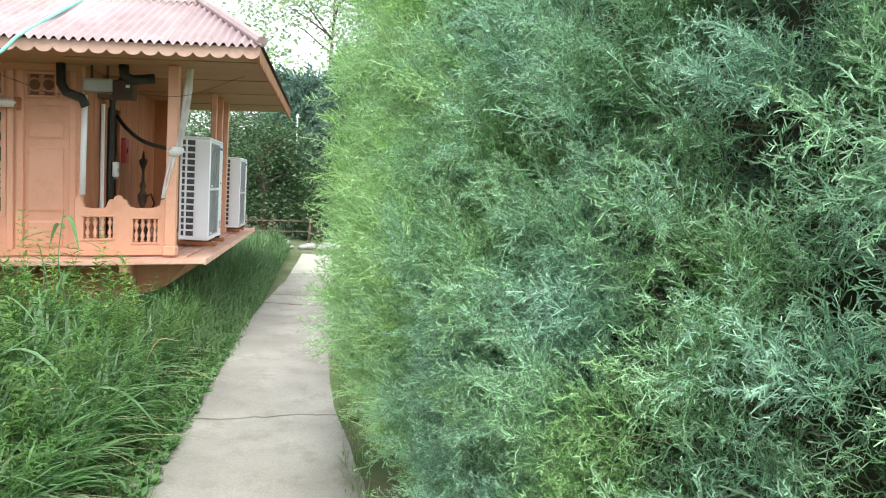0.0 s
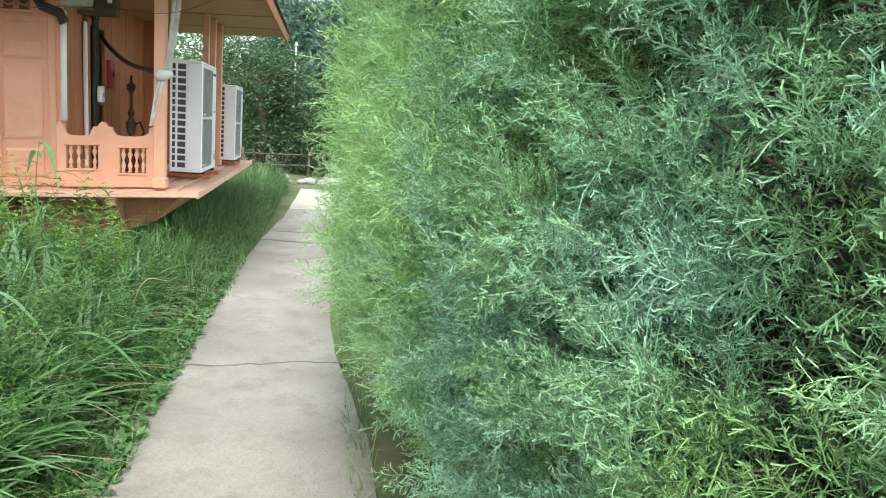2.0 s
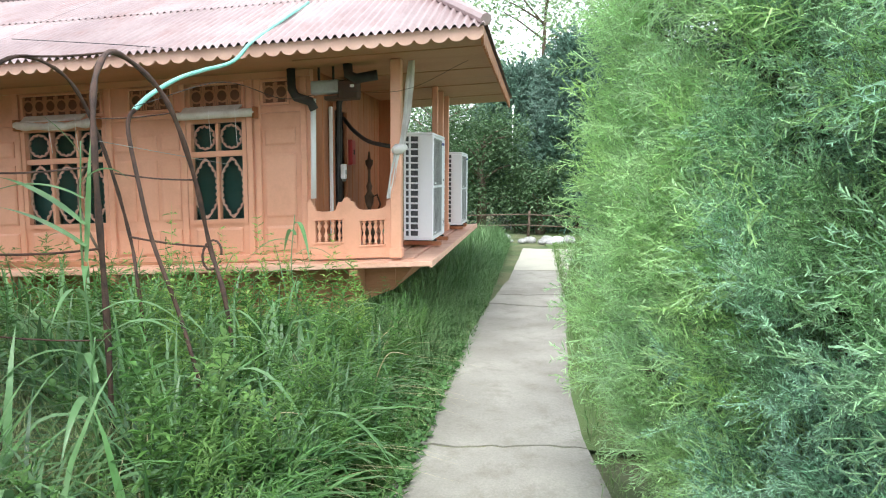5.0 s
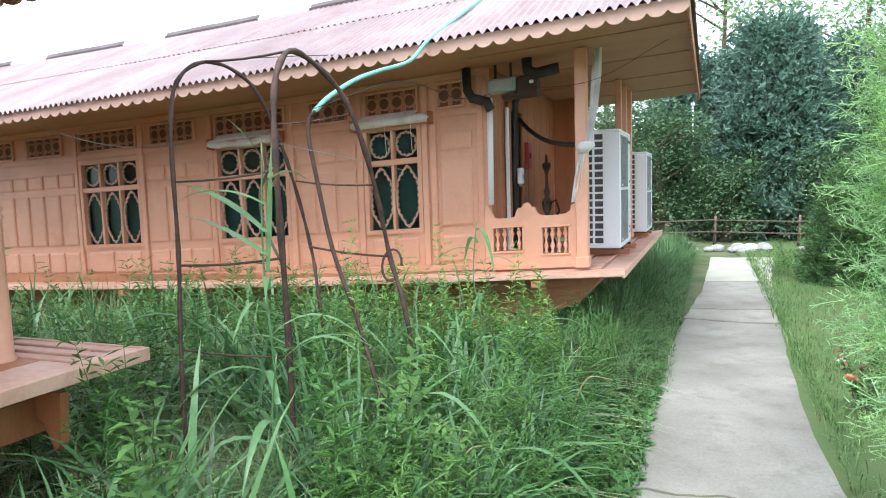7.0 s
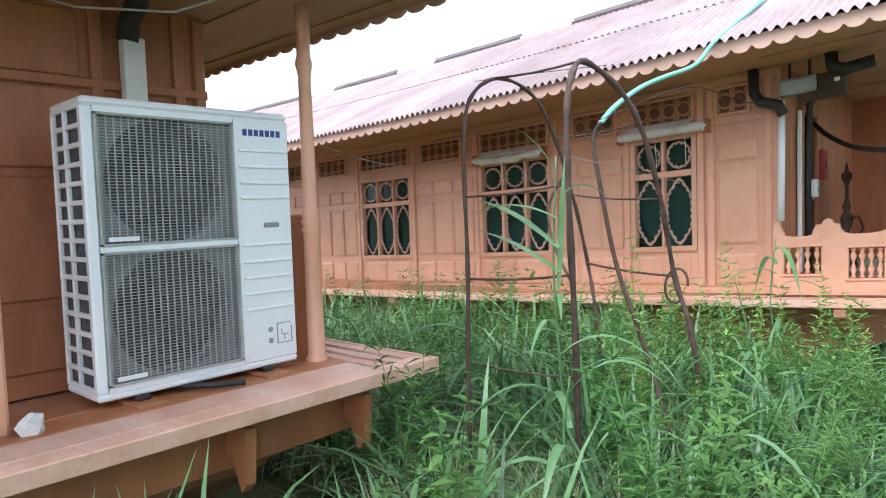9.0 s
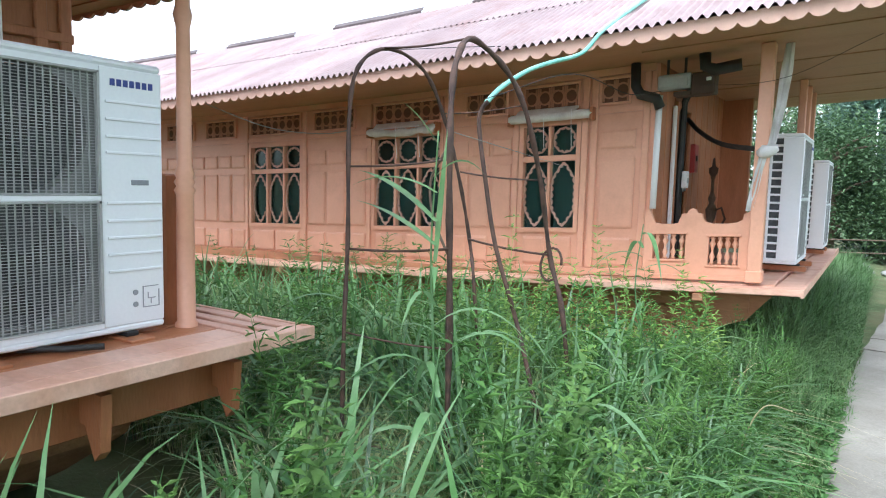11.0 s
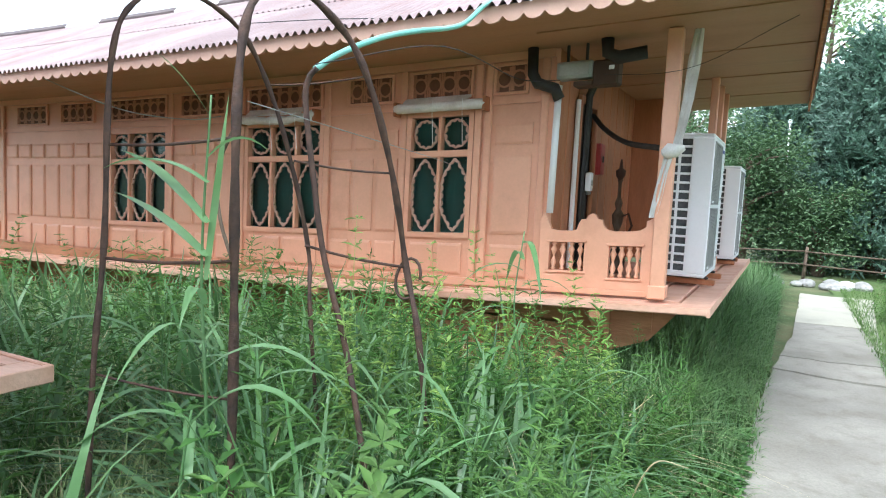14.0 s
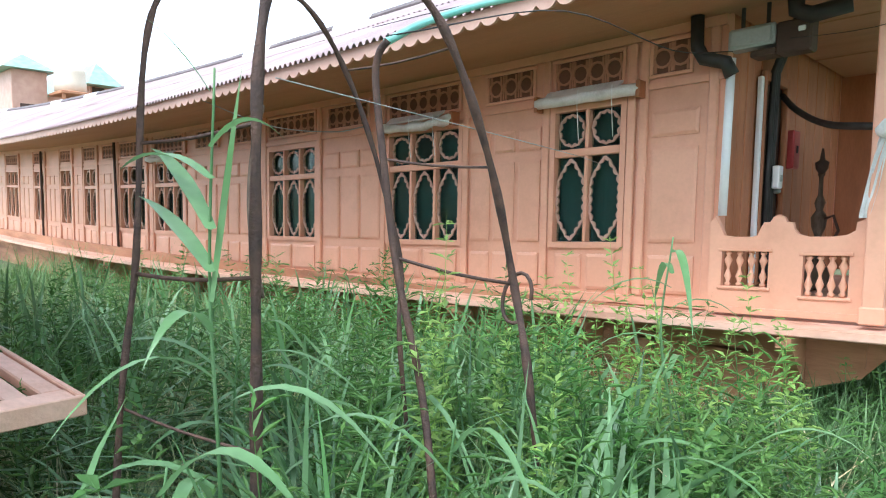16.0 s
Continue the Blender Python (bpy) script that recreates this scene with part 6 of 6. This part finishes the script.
for k, (x, y) in enumerate(((2.95, 7.9), (3.05, 8.0), (2.9, 8.9), (3.3, 9.4))):
    V, F = [], []
    for i in range(6):
        v, f = leaf(np.zeros(3), np.array([math.cos(i), math.sin(i), 0.5]), np.array([0, 0, 1.0]), 0.05, 0.035)
        F += [tuple(a + len(V) for a in q) for q in f]
        V += v
    o = tagged(new("fallen_flower", np_mesh("fallen_flower", V, F, PETAL)), "fallen white flower lying on the lawn", "flower", "fallen flowers")
    o.location = (x, y, 0.06)


def rose(x, y, h, seed):
    r = random.Random(seed)
    t = thing("rose_bush", "small rose bush with reddish young leaves and an orange bloom", "rose", at=(x, y, -0.02))
    for k in range(7):
        q, l = r.uniform(0, 6.28), h * r.uniform(0.6, 1.0)
        tip = (0.30 * h * math.cos(q), 0.30 * h * math.sin(q), l)
        part("stem", Mesh().tube([(0, 0, 0), (tip[0] * 0.4, tip[1] * 0.4, l * 0.5), tip], [0.005, 0.004, 0.002], 5), BARK, t)
        for mat, lo, hi, count in ((WEED, 0.2, 0.95, 30), (ROSELEAF, 0.85, 1.05, 3)):
            V, F = [], []
            for i in range(count):
                u = r.uniform(lo, hi)
                v, f = leaf(np.array((tip[0] * u, tip[1] * u, l * u)), np.array((r.uniform(-1, 1), r.uniform(-1, 1), r.uniform(-0.2, 0.7))), np.array([0, 0, 1.0]), 0.055, 0.032)
                F += [tuple(a + len(V) for a in e) for e in f]
                V += v
            part("leaves", np_mesh("leaves", V, F, mat), None, t)
    V, F = [], []
    for i in range(16):
        a, e = i * 2.4, 0.25 + 0.1 * i
        v, f = leaf(np.array((-0.10, -0.12, h * 0.55)), np.array((math.cos(a), math.sin(a), e)), np.array([0, 0, 1.0]), 0.055, 0.05)
        F += [tuple(b + len(V) for b in q) for q in f]
        V += v
    part("bloom", np_mesh("bloom", V, F, BLOOM), None, t, "faded orange bloom")
    part("stem", Mesh().tube([(0, 0, 0), (-0.08, -0.1, h * 0.3), (-0.10, -0.12, h * 0.56)], 0.004, 5), BARK, t)


rose(2.86, 7.85, 0.46, 4)
rose(3.15, 8.8, 0.42, 5)
P = np.array([(3.05 + 0.28 * math.cos(k * 2.4) * (k / 12) ** 0.5, 14.9 + 0.5 * math.sin(k * 2.4) * (k / 12) ** 0.5, -0.03) for k in range(12)])
stuff("path_end_weeds", planted(WEEDS, P, g.uniform(0.5, 0.95, len(P)), 31), WEED, "leafy weeds beside the end of the path", "weeds")


def conifer(name, label, x, y, h, r0, n, mat, scale, seed, base=0.1, group="", full=0.8):
    t = thing(name, label, "tree" if h > 2.5 else "bush", group=group, at=(x, y, -0.05))
    part("trunk", Mesh().tube([(0, 0, 0), (0.03, 0, h * 0.5), (0, 0, h * 0.97)], [0.03 * h * 0.5 + 0.03, 0.02 * h * 0.5, 0.01], 8), BARK, t, smooth=True)
    g = np.random.default_rng(seed)
    u = g.uniform(0, 1, n) ** (0.75 if full > 0.5 else 1.0)
    z = base + (h - base) * u
    a = g.uniform(0, 2 * np.pi, n)
    lump = 1 + 0.25 * np.sin(a * 3 + z * 4 / h * 3) * np.sin(z * 9 / h + a)
    r = r0 * (1 - u) ** full * lump * g.uniform(0.55, 1.0, n) ** 0.5 + 0.03
    P = np.stack([r * np.cos(a), r * np.sin(a), z], -1)
    R = turns(a + g.normal(0, 0.5, n), g.normal(0.35, 0.4, n), g.uniform(-1.5, 1.5, n)) * (scale * g.uniform(0.6, 1.3, n))[:, None, None]
    pick = g.integers(0, len(ROUGH_SPRAYS), n)
    Vs, Fs, c = [], [], 0
    for k, (V, F) in enumerate(ROUGH_SPRAYS):
        at = np.where(pick == k)[0]
        W = np.einsum("nij,vj->nvi", R[at], V) + P[at][:, None]
        Vs.append(W.reshape(-1, 3))
        Fs.append((F[None] + (np.arange(len(at)) * len(V))[:, None, None] + c).reshape(-1, 3))
        c += len(at) * len(V)
    part("crown", np_mesh("crown", np.concatenate(Vs), np.concatenate(Fs), mat), None, t)
    rr = random.Random(seed)
    for k in range(18):
        q, s = rr.uniform(0, 6.28), rr.uniform(0.08, 0.85)
        l = r0 * (1 - s) ** 0.8 * 0.8
        part("limb", Mesh().tube([(0, 0, h * s), (l * 0.5 * math.cos(q), l * 0.5 * math.sin(q), h * s + 0.05 * h * 0.3), (l * math.cos(q), l * math.sin(q), h * s + 0.04 * h)], [0.02, 0.014, 0.005], 5), BARK, t)
    return t


conifer("spruce", "tall blue-green spruce beyond the path end", 3.5, 23.2, 5.4, 1.9, 2300, SPRUCE, 2.6, 61, group="far conifers")
conifer("spruce", "tall blue-green spruce beyond the path end", 5.6, 24.5, 4.9, 1.8, 1800, SPRUCE, 2.6, 62, group="far conifers")
conifer("spruce", "tall blue-green spruce beyond the path end", 1.5, 24.6, 4.8, 2.0, 1600, SPRUCE, 2.6, 63, group="far conifers")
conifer("juniper_bush", "dark green columnar juniper bush on the lawn", 4.0, 14.2, 1.75, 0.64, 3200, BUSHLEAF, 0.62, 64, 0.0, full=0.32)
conifer("juniper_bush", "young yellow-green conifer beside the lawn", 4.7, 13.2, 2.3, 0.9, 1300, WEED, 0.9, 65, 0.05)


def broadleaf(x, y, h, spread, n, mat, seed, label="leafy green tree beyond the garden", size=0.22):
    t = thing("tree", label, "tree", group="far trees", at=(x, y, -0.05))
    r = random.Random(seed)
    g = np.random.default_rng(seed)
    m = Mesh().tube([(0, 0, 0), (r.uniform(-0.2, 0.2), 0, h * 0.4), (r.uniform(-0.3, 0.3), 0, h * 0.8)], [0.16, 0.11, 0.04], 8)
    part("trunk", m, BARK, t, smooth=True)
    tips = []
    for k in range(16):
        q, s = r.uniform(0, 6.28), r.uniform(0.15, 0.8)
        l = spread * r.uniform(0.5, 1.0) * (1.15 - s * 0.6)
        e = Vector((l * math.cos(q), l * math.sin(q), h * s + l * r.uniform(0.3, 0.8)))
        part("limb", Mesh().tube([(0, 0, h * s), tuple(e * 0.5 + Vector((0, 0, h * s * 0.5 + 0.1))), tuple(e)], [0.05, 0.03, 0.01], 5), BARK, t)
        tips.append(np.array(e))
    tips += [np.array((r.uniform(-0.5, 0.5) * spread, r.uniform(-0.5, 0.5) * spread, h * r.uniform(0.15, 0.98))) for _ in range(22)]
    tips = np.array(tips)
    c = tips[g.integers(0, len(tips), n)]
    P = c + g.normal(0, 1, (n, 3)) * np.array([0.42, 0.42, 0.36]) * spread * 0.5
    P[:, 2] = np.clip(P[:, 2], 0.1, None)
    lf = leaf(np.zeros(3), np.array([1.0, 0, 0.1]), np.array([0, 0, 1.0]), size, size * 0.5)
    V, F = scatter([(np.array(lf[0]), np.array(lf[1]))], P, g.uniform(0, 6.28, n), g.uniform(-0.9, 0.6, n), g.uniform(-1, 1, n), g.uniform(0.6, 1.3, n))
    part("crown", np_mesh("crown", V, F, mat), None, t)


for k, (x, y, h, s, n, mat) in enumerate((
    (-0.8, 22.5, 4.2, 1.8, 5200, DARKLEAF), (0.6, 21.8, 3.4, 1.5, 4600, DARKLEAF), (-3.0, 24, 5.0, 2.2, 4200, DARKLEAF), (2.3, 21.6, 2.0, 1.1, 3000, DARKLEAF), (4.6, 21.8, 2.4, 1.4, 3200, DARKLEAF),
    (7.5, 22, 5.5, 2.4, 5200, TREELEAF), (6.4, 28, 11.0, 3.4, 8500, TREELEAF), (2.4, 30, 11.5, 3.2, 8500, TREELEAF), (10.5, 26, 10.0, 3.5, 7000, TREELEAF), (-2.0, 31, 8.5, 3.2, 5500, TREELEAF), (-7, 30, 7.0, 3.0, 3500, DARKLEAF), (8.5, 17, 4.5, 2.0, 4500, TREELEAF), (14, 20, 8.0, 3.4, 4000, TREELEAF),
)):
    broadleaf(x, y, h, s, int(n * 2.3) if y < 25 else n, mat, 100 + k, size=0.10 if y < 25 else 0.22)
